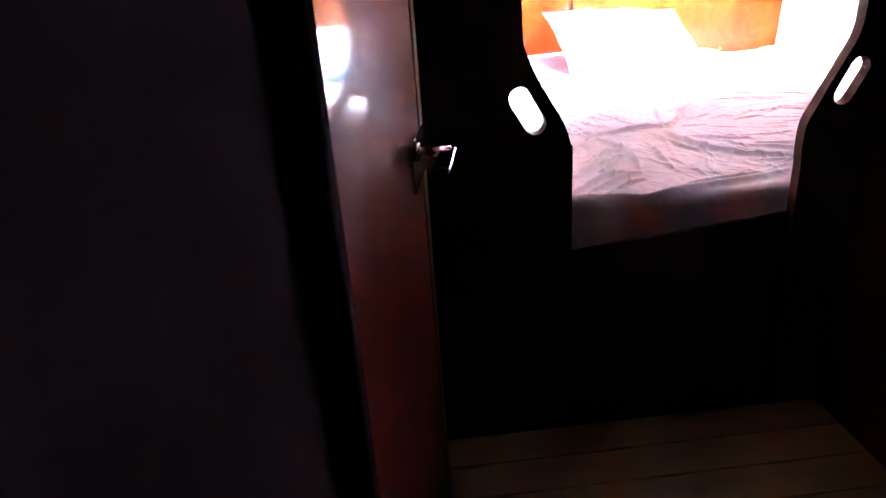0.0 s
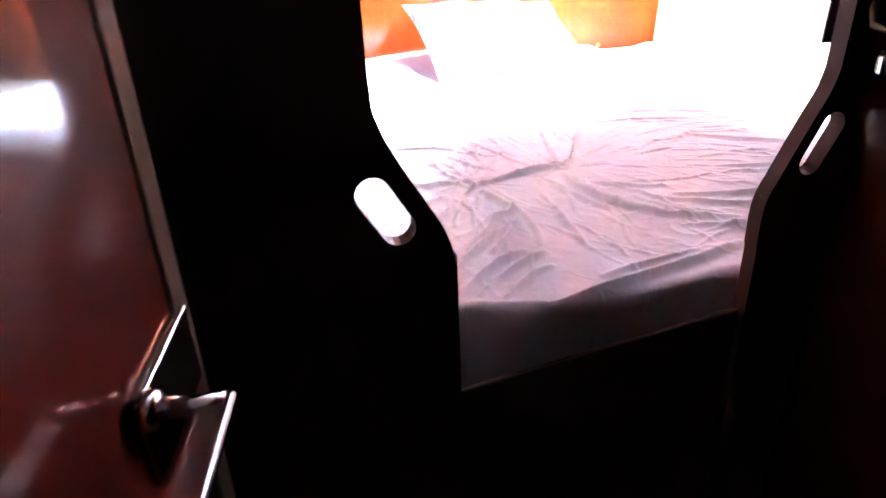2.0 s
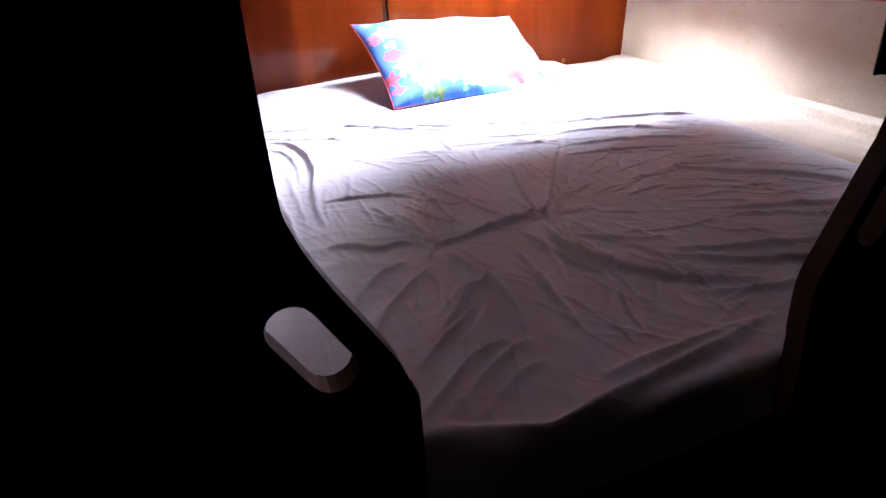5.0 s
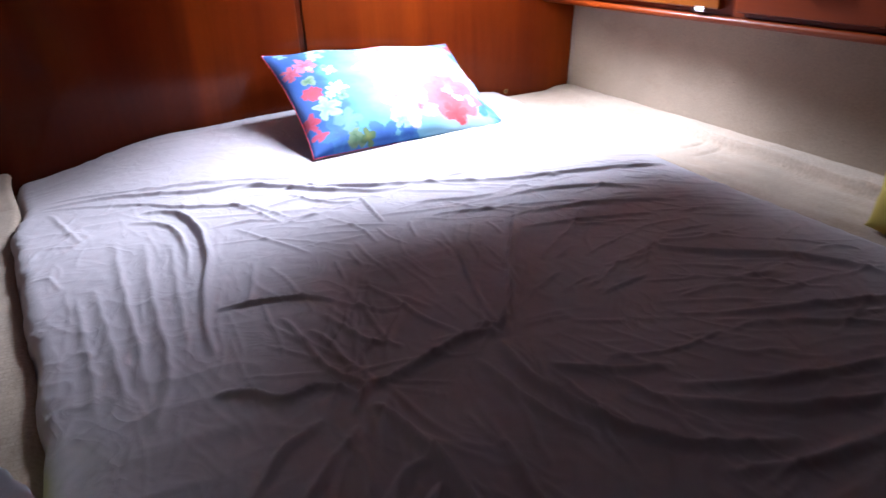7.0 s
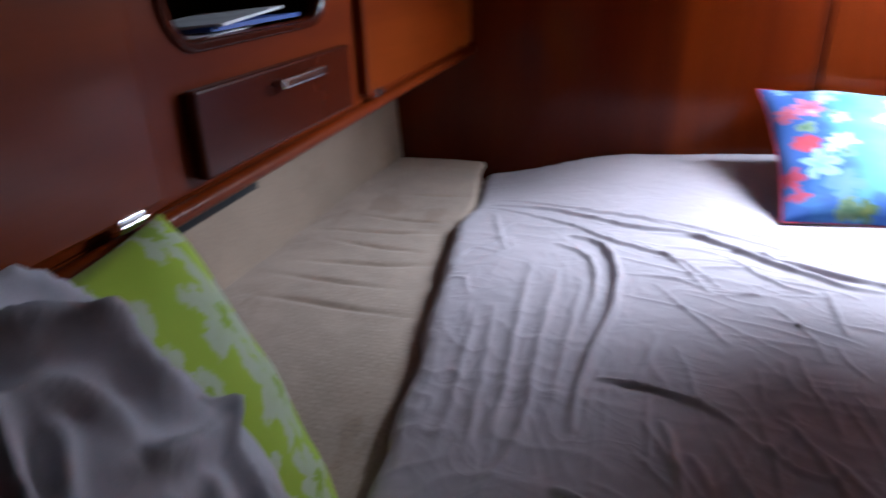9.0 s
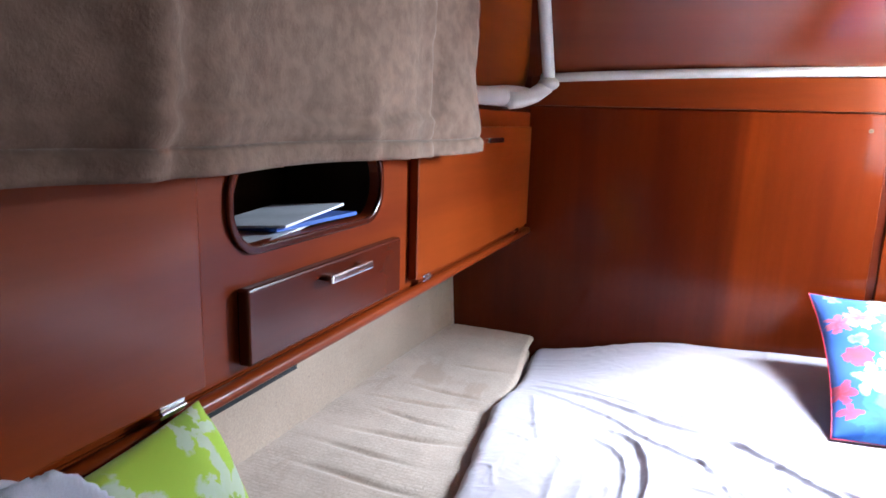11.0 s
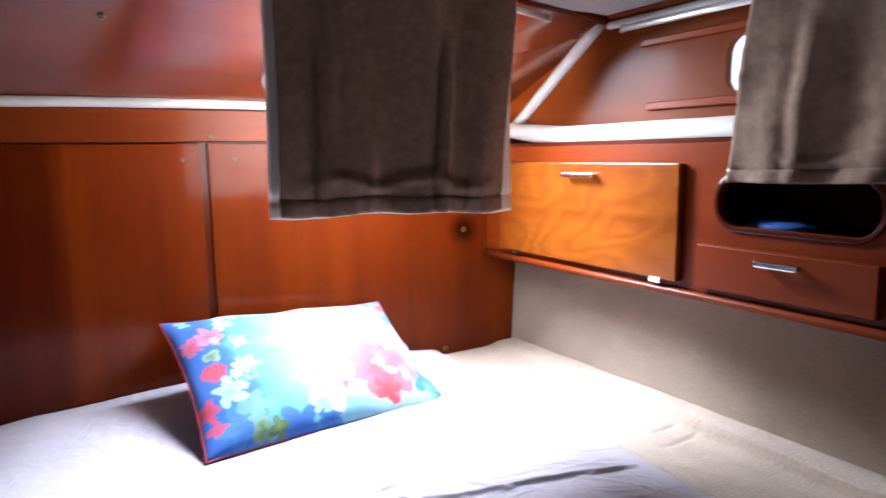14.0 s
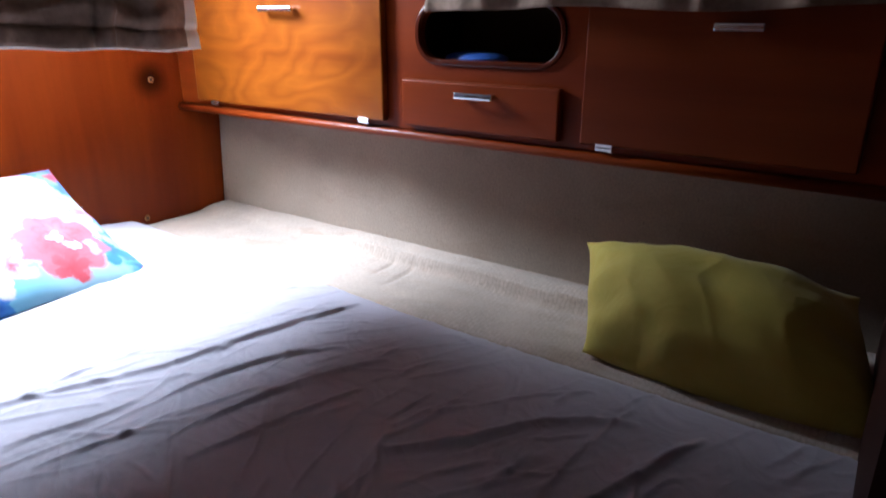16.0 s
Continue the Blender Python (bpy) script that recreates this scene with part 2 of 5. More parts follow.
def printed(name, base_stops, flowers, tone=1.0, drift=0.10):
    """A printed cotton: a ground that runs from one side to the other, with flowers (u, v, radius, petals, turn, inner, outer) laid on it by UV."""
    m, nodes, links, bsdf = material(name, 0.75)
    tc = nodes.new("ShaderNodeTexCoord")
    warp = nodes.new("ShaderNodeTexNoise")
    warp.inputs["Scale"].default_value, warp.inputs["Detail"].default_value = 12.0, 8.0
    warp.inputs["Roughness"].default_value = 0.62
    links.new(tc.outputs["UV"], warp.inputs["Vector"])
    vm = nodes.new("ShaderNodeVectorMath")
    vm.operation = "MULTIPLY_ADD"
    vm.inputs[1].default_value, vm.inputs[2].default_value = (drift, drift, 0.0), (-drift / 2, -drift / 2, 0.0)
    links.new(warp.outputs["Color"], vm.inputs[0])
    add = nodes.new("ShaderNodeVectorMath")
    links.new(tc.outputs["UV"], add.inputs[0])
    links.new(vm.outputs[0], add.inputs[1])
    sep = nodes.new("ShaderNodeSeparateXYZ")
    links.new(add.outputs[0], sep.inputs[0])
    u, v = sep.outputs[0], sep.outputs[1]
    blotch = noise_tex(nodes, links, tc.outputs["UV"], 5.0, 3)
    col = ramp(nodes, links, calc(nodes, links, "ADD", calc(nodes, links, "MULTIPLY", u, 0.80), calc(nodes, links, "MULTIPLY", blotch, 0.30)), base_stops)
    streak = noise_tex(nodes, links, add.outputs[0], 22.0, 4, 0.6, 1.5)
    for fu, fv, radius, petals, turn, inner, outer in flowers:
        du, dv = calc(nodes, links, "SUBTRACT", u, fu), calc(nodes, links, "MULTIPLY", calc(nodes, links, "SUBTRACT", v, fv), 0.68)
        r = calc(nodes, links, "SQRT", calc(nodes, links, "ADD", calc(nodes, links, "MULTIPLY", du, du), calc(nodes, links, "MULTIPLY", dv, dv)))
        ang = calc(nodes, links, "ADD", calc(nodes, links, "ARCTAN2", dv, du), turn)
        lobe = calc(nodes, links, "ABSOLUTE", calc(nodes, links, "COSINE", calc(nodes, links, "MULTIPLY", ang, petals / 2)))
        depth = 0.18 if petals >= 8 else 0.55
        edge = calc(nodes, links, "ADD", calc(nodes, links, "MULTIPLY", lobe, depth * radius), (1 - depth) * radius)
        part_of = calc(nodes, links, "DIVIDE", r, edge)
        mask = calc(nodes, links, "MULTIPLY", calc(nodes, links, "SUBTRACT", 1.06, part_of), 7.0, True)
        shade = calc(nodes, links, "ADD", calc(nodes, links, "MULTIPLY", part_of, 0.55), calc(nodes, links, "MULTIPLY", streak, 0.55))
        petal = ramp(nodes, links, shade, [(0.15, inner), (0.85, outer)])
        col = mix(nodes, links, mask, col, petal)
    col = mix(nodes, links, 1.0, col, (tone, tone, tone), "MULTIPLY")
    links.new(col, bsdf.inputs["Base Color"])
    fine = noise_tex(nodes, links, coords(nodes, links, (1, 1, 1)), 700, 2)
    bsdf.inputs["Sheen Weight"].default_value = 0.15
    bump(nodes, links, bsdf, fine, 0.08, 0.001)
    return m


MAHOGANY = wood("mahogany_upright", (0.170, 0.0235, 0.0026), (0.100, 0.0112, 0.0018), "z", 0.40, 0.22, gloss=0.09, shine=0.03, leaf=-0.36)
MAHOGANY_STAINED = wood("mahogany_upright_stained", (0.165, 0.0245, 0.0028), (0.100, 0.0120, 0.0020), "z", 0.40, 0.22, gloss=0.09, shine=0.03, stain=(0.882, 0.0, 1.148))
MAHOGANY_X = wood("mahogany_across", (0.190, 0.031, 0.005), (0.105, 0.015, 0.003), "x", 0.34, 0.12, shine=0.05)
MAHOGANY_Y = wood("mahogany_along", (0.285, 0.045, 0.0050), (0.160, 0.020, 0.0030), "y", 0.36, 0.08, grain_depth=0.5, gloss=0.16)
SIDE_WOOD = wood("mahogany_satin_side", (0.225, 0.043, 0.0045), (0.125, 0.019, 0.0025), "y", 0.42, 0.06, shine=0.05)
MAHOGANY_PANEL = wood("mahogany_gloss_panel", (0.13, 0.022, 0.007), (0.10, 0.016, 0.005), "x", 0.2, 1.0, grain_depth=0.2, gloss=0.13)
MAHOGANY_DARK = wood("mahogany_dark", (0.110, 0.016, 0.005), (0.062, 0.009, 0.003), "y", 0.25, 0.2)
DOOR_GOLD = wood("mahogany_figured", (0.33, 0.088, 0.008), (0.185, 0.036, 0.004), "y", 0.3, 0.25, gloss=0.2, figure=(0.0, 0.265, 0.152))
DOOR_RED = wood("mahogany_red_door", (0.225, 0.037, 0.0055), (0.13, 0.018, 0.0032), "y", 0.36, 0.08, grain_depth=0.5, gloss=0.16)
DOOR_ORANGE = wood("mahogany_orange_door", (0.30, 0.052, 0.006), (0.175, 0.024, 0.0032), "y", 0.32, 0.14, gloss=0.16)
DOOR_GLOSS = wood("mahogany_gloss_door", (0.11, 0.012, 0.009), (0.075, 0.008, 0.006), "z", 0.5, 0.34, grain_depth=0.25, gloss=0.07, shine=0.03)
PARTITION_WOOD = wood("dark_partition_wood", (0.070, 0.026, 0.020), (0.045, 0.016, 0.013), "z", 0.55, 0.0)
SOLE_WOOD = wood("teak_sole", (0.26, 0.13, 0.05), (0.16, 0.075, 0.03), "x", 0.45, 0.1)
EDGE_WOOD = wood("dull_edge_wood", (0.15, 0.098, 0.078), (0.09, 0.056, 0.044), "z", 0.6, 0.0)
LOCKER_INSIDE = wood("locker_lining", (0.10, 0.06, 0.035), (0.06, 0.035, 0.02), "y", 0.7, 0.0)
WHITE_VINYL = plain("white_vinyl", (0.54, 0.51, 0.48), 0.55, spread=0.06)
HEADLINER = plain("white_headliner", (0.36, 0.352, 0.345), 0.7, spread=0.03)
CHROME = plain("chrome", (0.75, 0.75, 0.76), 0.18, 1.0, spread=0.05)
DARK_METAL = plain("dark_screw_metal", (0.10, 0.07, 0.05), 0.5, 0.8)
BRASS = plain("tarnished_brass", (0.30, 0.19, 0.09), 0.45, 0.9)
ALUMINIUM = plain("aluminium_rail", (0.72, 0.72, 0.72), 0.35, 0.9, spread=0.05)
BLACK = plain("matt_black", (0.02, 0.02, 0.022), 0.8)
# near black without shine: the unlit passage's darkness is put into the colour
UNLIT_DARK = plain("unlit_passage_dark", (0.012, 0.010, 0.014), 1.0, shine=0.0)
SHEET = cloth("lavender_grey_sheet", (0.440, 0.392, 0.430), 1100, 0.85, 0.15, 0.05, creases=True)
MATTRESS = cloth("mattress_ticking", (0.50, 0.42, 0.36), 600)
BLANKET = cloth("grey_blanket", (0.68, 0.70, 0.77), 1100, 0.85, 0.15, 0.06, creases=True)
VELOUR = velour("brown_velour", (0.215, 0.134, 0.094))
LINING = cloth("cream_lining", (0.74, 0.68, 0.60), 700)
NAVY = cloth("navy_cloth", (0.020, 0.024, 0.040), 600)
MUSTARD = cloth("mustard_cotton", (0.42, 0.315, 0.055), 900, 0.8, 0.1, 0.08, creases=True)
BEIGE = carpet("beige_moquette", (0.45, 0.342, 0.270), 0.7, 0.2)
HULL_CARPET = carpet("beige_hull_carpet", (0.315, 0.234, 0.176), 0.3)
PAPER = plain("white_paper", (0.75, 0.76, 0.80), 0.6)
BLUE_PRINT = plain("blue_cover", (0.05, 0.13, 0.45), 0.4)
GLASS, _n, _l, _b = material("window_glass", 0.02)
_b.inputs["Transmission Weight"].default_value = 1.0

PINK, RED, WHITE, ROSE = (0.78, 0.07, 0.19), (0.62, 0.02, 0.05), (0.86, 0.84, 0.86), (0.82, 0.34, 0.40)
LEAF, SKY_BLUE, DEEP = (0.07, 0.20, 0.09), (0.16, 0.50, 0.74), (0.012, 0.115, 0.52)
PALE_LEAF, PALE_BLUE, BLUSH = (0.30, 0.46, 0.30), (0.45, 0.74, 0.88), (0.86, 0.62, 0.66)
FLORAL = printed("blue_floral_cotton", [(0.08, DEEP), (0.24, (0.012, 0.14, 0.55)), (0.36, (0.10, 0.42, 0.74)), (0.50, (0.22, 0.60, 0.78)), (0.80, (0.45, 0.70, 0.80)), (0.96, (0.02, 0.16, 0.58))], [
    # blue hem along the foot, with leaves
    (0.34, 0.02, 0.10, 5, 0.4, DEEP, (0.03, 0.20, 0.62)), (0.46, 0.04, 0.07, 4, 0.9, DEEP, (0.05, 0.28, 0.68)), (0.14, 0.10, 0.10, 5, 0.7, DEEP, (0.03, 0.22, 0.60)),
    (0.20, 0.06, 0.05, 3, 0.4, LEAF, (0.22, 0.36, 0.20)), (0.26, 0.05, 0.04, 4, 1.4, (0.30, 0.34, 0.05), LEAF), (0.20, 0.20, 0.07, 4, 0.2, (0.20, 0.42, 0.45), (0.14, 0.36, 0.62)),
    # the small sprays down one edge
    (0.24, 0.97, 0.075, 6, 0.2, PALE_BLUE, (0.66, 0.86, 0.92)), (0.33, 0.95, 0.05, 5, 0.8, PALE_BLUE, (0.62, 0.84, 0.90)), (0.07, 0.94, 0.035, 4, 0.6, SKY_BLUE, PALE_BLUE),
    (0.055, 0.71, 0.050, 6, 0.7, (0.40, 0.02, 0.08), (0.70, 0.12, 0.22)), (0.20, 0.84, 0.045, 3, 0.1, WHITE, PALE_BLUE), (0.135, 0.76, 0.062, 6, 0.3, (0.70, 0.03, 0.12), (0.84, 0.24, 0.38)), (0.15, 0.72, 0.022, 5, 0.3, WHITE, ROSE),
    (0.11, 0.60, 0.035, 3, 0.9, LEAF, PALE_LEAF), (0.23, 0.66, 0.035, 4, 0.4, WHITE, (0.70, 0.84, 0.90)), (0.215, 0.70, 0.02, 3, 0.2, LEAF, PALE_LEAF),
    (0.10, 0.48, 0.050, 9, 0.5, (0.74, 0.04, 0.07), (0.66, 0.05, 0.12)), (0.215, 0.48, 0.050, 6, 0.3, WHITE, (0.74, 0.86, 0.90)), (0.175, 0.43, 0.03, 5, 0.6, WHITE, PALE_BLUE), (0.23, 0.40, 0.03, 3, 0.6, LEAF, (0.25, 0.50, 0.52)),
    (0.13, 0.33, 0.070, 5, 0.9, SKY_BLUE, PALE_BLUE), (0.03, 0.25, 0.045, 5, 0.0, RED, PINK), (0.05, 0.14, 0.035, 4, 0.0, (0.5, 0.05, 0.12), PINK),
    # the large blooms
    (0.57, 0.92, 0.105, 4, 0.25, ROSE, (0.78, 0.14, 0.26)), (0.48, 0.65, 0.135, 5, 0.5, BLUSH, (0.80, 0.32, 0.40)), (0.44, 0.44, 0.06, 5, 0.3, (0.52, 0.70, 0.66), (0.40, 0.68, 0.74)),
    (0.72, 0.70, 0.205, 7, 0.3, WHITE, (0.86, 0.76, 0.78)), (0.62, 0.48, 0.115, 6, 0.9, WHITE, (0.86, 0.70, 0.72)), (0.80, 0.88, 0.10, 5, 0.9, WHITE, BLUSH), (0.86, 0.78, 0.06, 2, 0.5, ROSE, BLUSH),
    (0.90, 0.95, 0.045, 4, 0.2, DEEP, (0.10, 0.35, 0.72)), (0.93, 0.86, 0.055, 3, 0.9, LEAF, PALE_LEAF), (0.84, 0.985, 0.04, 5, 0.2, PINK, ROSE), (0.97, 0.88, 0.04, 4, 0.2, RED, PINK),
    (0.91, 0.66, 0.085, 3, 0.2, PALE_LEAF, (0.46, 0.60, 0.42)), (0.94, 0.52, 0.065, 5, 0.4, (0.74, 0.08, 0.16), ROSE), (0.98, 0.60, 0.035, 3, 0.4, WHITE, (0.80, 0.56, 0.80)), (0.92, 0.40, 0.06, 4, 0.2, WHITE, PALE_BLUE),
    (0.90, 0.22, 0.085, 5, 0.5, DEEP, (0.03, 0.24, 0.66)), (0.96, 0.27, 0.045, 2, 1.2, PALE_LEAF, (0.5, 0.62, 0.5)), (0.96, 0.07, 0.05, 4, 0.6, DEEP, (0.12, 0.40, 0.70)), (0.985, 0.04, 0.03, 4, 0.6, RED, PINK),
    (0.75, 0.29, 0.160, 9, 0.2, (0.76, 0.05, 0.08), (0.74, 0.14, 0.18)), (0.76, 0.37, 0.085, 7, 0.9, (0.80, 0.22, 0.25), (0.72, 0.08, 0.11)), (0.73, 0.15, 0.07, 5, 0.1, (0.62, 0.03, 0.05), (0.74, 0.07, 0.10)),
    (0.74, 0.33, 0.030, 3, 0.9, WHITE, BLUSH), (0.78, 0.27, 0.026, 2, 0.2, WHITE, BLUSH), (0.845, 0.24, 0.040, 2, 1.9, WHITE, ROSE),
    (0.50, 0.23, 0.125, 6, 0.5, (0.78, 0.22, 0.30), (0.88, 0.80, 0.82)), (0.46, 0.33, 0.06, 3, 0.1, PINK, BLUSH), (0.56, 0.22, 0.05, 4, 0.1, RED, (0.84, 0.50, 0.56)), (0.44, 0.13, 0.05, 4, 0.9, SKY_BLUE, PALE_BLUE),
], 0.46, 0.085)
rng = random.Random(12)
SPRAY = []
for i in range(4):
    for j in range(4):
        u, v = 0.12 + 0.26 * i + rng.uniform(-0.05, 0.05), 0.06 + 0.27 * j + (0.13 if i % 2 else 0.0) + rng.uniform(-0.04, 0.04)
        SPRAY.append((u, v, rng.uniform(0.085, 0.115), rng.choice((5, 6, 7)), rng.uniform(0, 3), (0.50, 0.62, 0.36), (0.56, 0.66, 0.48)))
        SPRAY.append((u + 0.012, v - 0.01, 0.034, 5, rng.uniform(0, 3), (0.30, 0.48, 0.05), (0.34, 0.52, 0.06)))
LIME = printed("lime_floral_cotton", [(0.2, (0.37, 0.56, 0.040)), (1.0, (0.43, 0.63, 0.055))], SPRAY, 1.0, 0.14)


# ---- mesh helpers ----
def thing(name, at, label="", category="", group="", kind=""):
    """An Empty at the base of a thing, to parent its parts."""
    ob = new(name)
    ob.location, ob.empty_display_size = at, 0.05
    return tagged(ob, label, category, group, kind)


def root_place(ob):
    place = Vector(ob.location)
    while ob.parent:
        ob = ob.parent
        place = place + Vector(ob.location)
    return place


def finish(ob, mat, smooth=True, rounding=0.0, segments=2):
    ob.data.materials.append(mat)
    for p in ob.data.polygons:
        p.use_smooth = smooth
    if rounding:
        mod = ob.modifiers.new("rounding", "BEVEL")
        mod.width, mod.segments, mod.limit_method, mod.angle_limit = rounding, segments, "ANGLE", radians(40)
        mod.harden_normals = False
    return ob


def part(name, bm, mat, parent=None, label="", rounding=0.0, smooth=False):
    """Links a bmesh in world places as one mesh object under a thing or a part."""
    me = bpy.data.meshes.new(name)
    if parent is not None:
        bmesh.ops.translate(bm, vec=-root_place(parent), verts=bm.verts)
    bmesh.ops.recalc_face_normals(bm, faces=bm.faces)
    bm.to_mesh(me)
    bm.free()
    ob = new(name, me)
    ob.parent = parent
    if label:
        ob["label"] = label
    return finish(ob, mat, smooth, rounding)


def box(x0, x1, y0, y1, z0, z1, bm=None):
    bm = bm or bmesh.new()
    m = Matrix.Translation(((x0 + x1) / 2, (y0 + y1) / 2, (z0 + z1) / 2)) @ Matrix.Diagonal((abs(x1 - x0), abs(y1 - y0), abs(z1 - z0), 1))
    bmesh.ops.create_cube(bm, size=1, matrix=m)
    return bm


def obox(m, sx, sy, sz, bm=None):
    bm = bm or bmesh.new()
    bmesh.ops.create_cube(bm, size=1, matrix=m @ Matrix.Diagonal((sx, sy, sz, 1)))
    return bm


def rod(a, b, radius, bm=None, sides=12):
    bm = bm or bmesh.new()
    a, b = Vector(a), Vector(b)
    m = Matrix.Translation((a + b) / 2) @ (b - a).to_track_quat("Z", "Y").to_matrix().to_4x4()
    bmesh.ops.create_cone(bm, cap_ends=True, segments=sides, radius1=radius, radius2=radius, depth=(b - a).length, matrix=m)
    return bm


def plate(outer, holes, to_world, depth):
    """A flat board with holes: loops of 2D points, a map to the world, and the vector of its thickness."""
    bm = bmesh.new()
    for loop in (outer, *holes):
        vs = [bm.verts.new(to_world(*p)) for p in loop]
        for i, v in enumerate(vs):
            bm.edges.new((v, vs[(i + 1) % len(vs)]))
    bmesh.ops.triangle_fill(bm, use_beauty=True, use_dissolve=False, edges=bm.edges[:])
    out = bmesh.ops.extrude_face_region(bm, geom=bm.faces[:])
    bmesh.ops.translate(bm, vec=depth, verts=[g for g in out["geom"] if isinstance(g, bmesh.types.BMVert)])
    return bm


def capsule(cx, cy, half, radius, turn=0.0, steps=8):
    """The outline of a slot with round ends, its length along turn degrees."""
    c, s = math.cos(radians(turn)), math.sin(radians(turn))
    pts = []
    for end in (1, -1):
        for i in range(steps + 1):
            a = -math.pi / 2 + math.pi * i / steps + (0 if end > 0 else math.pi)
            x, y = end * half + radius * math.cos(a), radius * math.sin(a)
            pts.append((cx + c * x - s * y, cy + s * x + c * y))
    return pts


def rounded_rect(x0, x1, y0, y1, r, steps=6):
    pts = []
    for cx, cy, start in ((x1 - r, y1 - r, 0), (x0 + r, y1 - r, 90), (x0 + r, y0 + r, 180), (x1 - r, y0 + r, 270)):
        for i in range(steps + 1):
            a = radians(start + 90 * i / steps)
            pts.append((cx + r * math.cos(a), cy + r * math.sin(a)))
    return pts


def surface(name, fn, nu, nv, mat, parent=None, label="", thick=0.0, closed_uv=True):
    """A smooth sheet from a function of u and v in 0..1, with UVs."""
    verts = [fn(i / nu, j / nv) for j in range(nv + 1) for i in range(nu + 1)]
    faces = [(j * (nu + 1) + i, j * (nu + 1) + i + 1, (j + 1) * (nu + 1) + i + 1, (j + 1) * (nu + 1) + i) for j in range(nv) for i in range(nu)]
    base = root_place(parent) if parent is not None else Vector()
    me = bpy.data.meshes.new(name)
    me.from_pydata([tuple(Vector(v) - base) for v in verts], [], faces)
    uv = me.uv_layers.new(name="UVMap")
    for loop in me.loops:
        j, i = divmod(loop.vertex_index, nu + 1)
        uv.data[loop.index].uv = (i / nu, j / nv)
    ob = new(name, me)
    ob.parent = parent
    if label:
        ob["label"] = label
    finish(ob, mat)
    if thick:
        mod = ob.modifiers.new("thickness", "SOLIDIFY")
        mod.thickness, mod.offset = thick, 0.0
    return ob


def clamp01(v):
    return min(1.0, max(0.0, v))


def smooth_step(a, b, v):
    t = clamp01((v - a) / (b - a))
    return t * t * (3 - 2 * t)


def wiggle(x, y, z=0.0, scale=1.0):
    return noise.noise(Vector((x * scale, y * scale, z * scale)))


# ---- setting: the aft cabin ----
AFT = 3.0            # inner face of the aft bulkhead
PART_Y = (0.858, 0.886)  # the partition at the foot of the bed
CEIL_MID, CEIL_SIDE = 1.872, 1.800


def ceiling_z(x):
    return CEIL_MID - (CEIL_MID - CEIL_SIDE) * (x / 0.95) ** 2


def structure(name, bm, mat, label, rounding=0.0, smooth=False):
    ob = part(name, bm, mat, None, "", rounding, smooth)
    return tagged(ob, label, name.split("_")[0], "", "structure")


structure("floor", box(-1.6, 1.45, -1.8, 3.2, -0.04, -0.012), MAHOGANY_DARK, "dark varnished teak cabin sole")
sole = bpy.data.objects["floor"]
for k in range(12):
    part("plank", box(-1.015 + 0.0885 * k, -1.015 + 0.0885 * k + 0.085, -1.8, 0.455, -0.0118, 0.0), SOLE_WOOD, sole)
step = thing("step", (-0.53, 0.66, 0.0), "dull planked teak step at the foot of the berth", "step", kind="structure")
part("riser", box(-1.11, 0.044, 0.466, 0.857, 0.0, 0.166), MAHOGANY_DARK, step)
for k in range(4):
    part("plank", box(-1.112, 0.045, 0.460 + 0.0993 * k, 0.460 + 0.0993 * k + 0.0965, 0.1665, 0.18), SOLE_WOOD, step, rounding=0.002)

# aft bulkhead: backing, two lower panels with a groove between them, a capping board
aft = thing("wall_aft", (0, AFT, 0.0), "varnished mahogany aft bulkhead in two panels with a dark joint", "bulkhead", kind="structure")
part("backing", box(-1.45, 1.35, AFT + 0.018, AFT + 0.06, 0.0, 1.62), MAHOGANY_DARK, aft)
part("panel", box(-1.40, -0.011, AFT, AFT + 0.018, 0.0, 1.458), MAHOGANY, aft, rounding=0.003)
part("panel", box(0.011, 1.30, AFT - 0.002, AFT + 0.018, 0.0, 1.458), MAHOGANY_STAINED, aft, rounding=0.003)
part("joint_batten", box(-0.0108, 0.0108, AFT + 0.008, AFT + 0.018, 0.0, 1.458), MAHOGANY_DARK, aft, "dark recessed joint")
part("capping_board", box(-1.0, 1.10, AFT - 0.014, AFT + 0.018, 1.462, 1.552), MAHOGANY_X, aft, rounding=0.003)


def screw(x, y, z, ring=False, facing=(0, -1, 0)):
    n = Vector(facing)
    p = Vector((x, y, z))
    t = thing("wall_screw", p, "small dark screw head in the varnished bulkhead", "screw", "bulkhead screws")
    part("head", rod(p, p + n * 0.003, 0.006, sides=14), DARK_METAL, t)
    part("slot", obox(Matrix.Translation(p + n * 0.0035), 0.009, 0.0015, 0.0015), BLACK, t)
    if ring:
        part("washer", rod(p - n * 0.001, p + n * 0.0015, 0.009, sides=18), BRASS, t)


screw(-0.057, AFT, 1.413), screw(0.088, AFT - 0.002, 1.413), screw(0.801, AFT - 0.002, 0.719, True)
screw(0.882, AFT - 0.002, 1.148, True), screw(0.02, AFT - 0.014, 1.478)

# upper aft panel, sloping forward and up, with the hatch opening through it
SIDE_LOW, SIDE_HIGH = 1.015, 0.945
CS, SN = math.cos(radians(SLOPE)), math.sin(radians(SLOPE))
RUN = math.hypot(AFT_LOW[0] - AFT_HIGH[0], AFT_HIGH[1] - AFT_LOW[1])


def on_aft(x, s):
    """A place on the upper aft panel, s metres up its slope."""
    k = s / RUN
    top_y, top_z = 2.62 - 0.153 * x, ceiling_z(max(-0.95, min(1.03, x))) - 0.004
    return Vector((x, AFT_LOW[0] + (top_y - AFT_LOW[0]) * k, AFT_LOW[1] + (top_z - AFT_LOW[1]) * k))


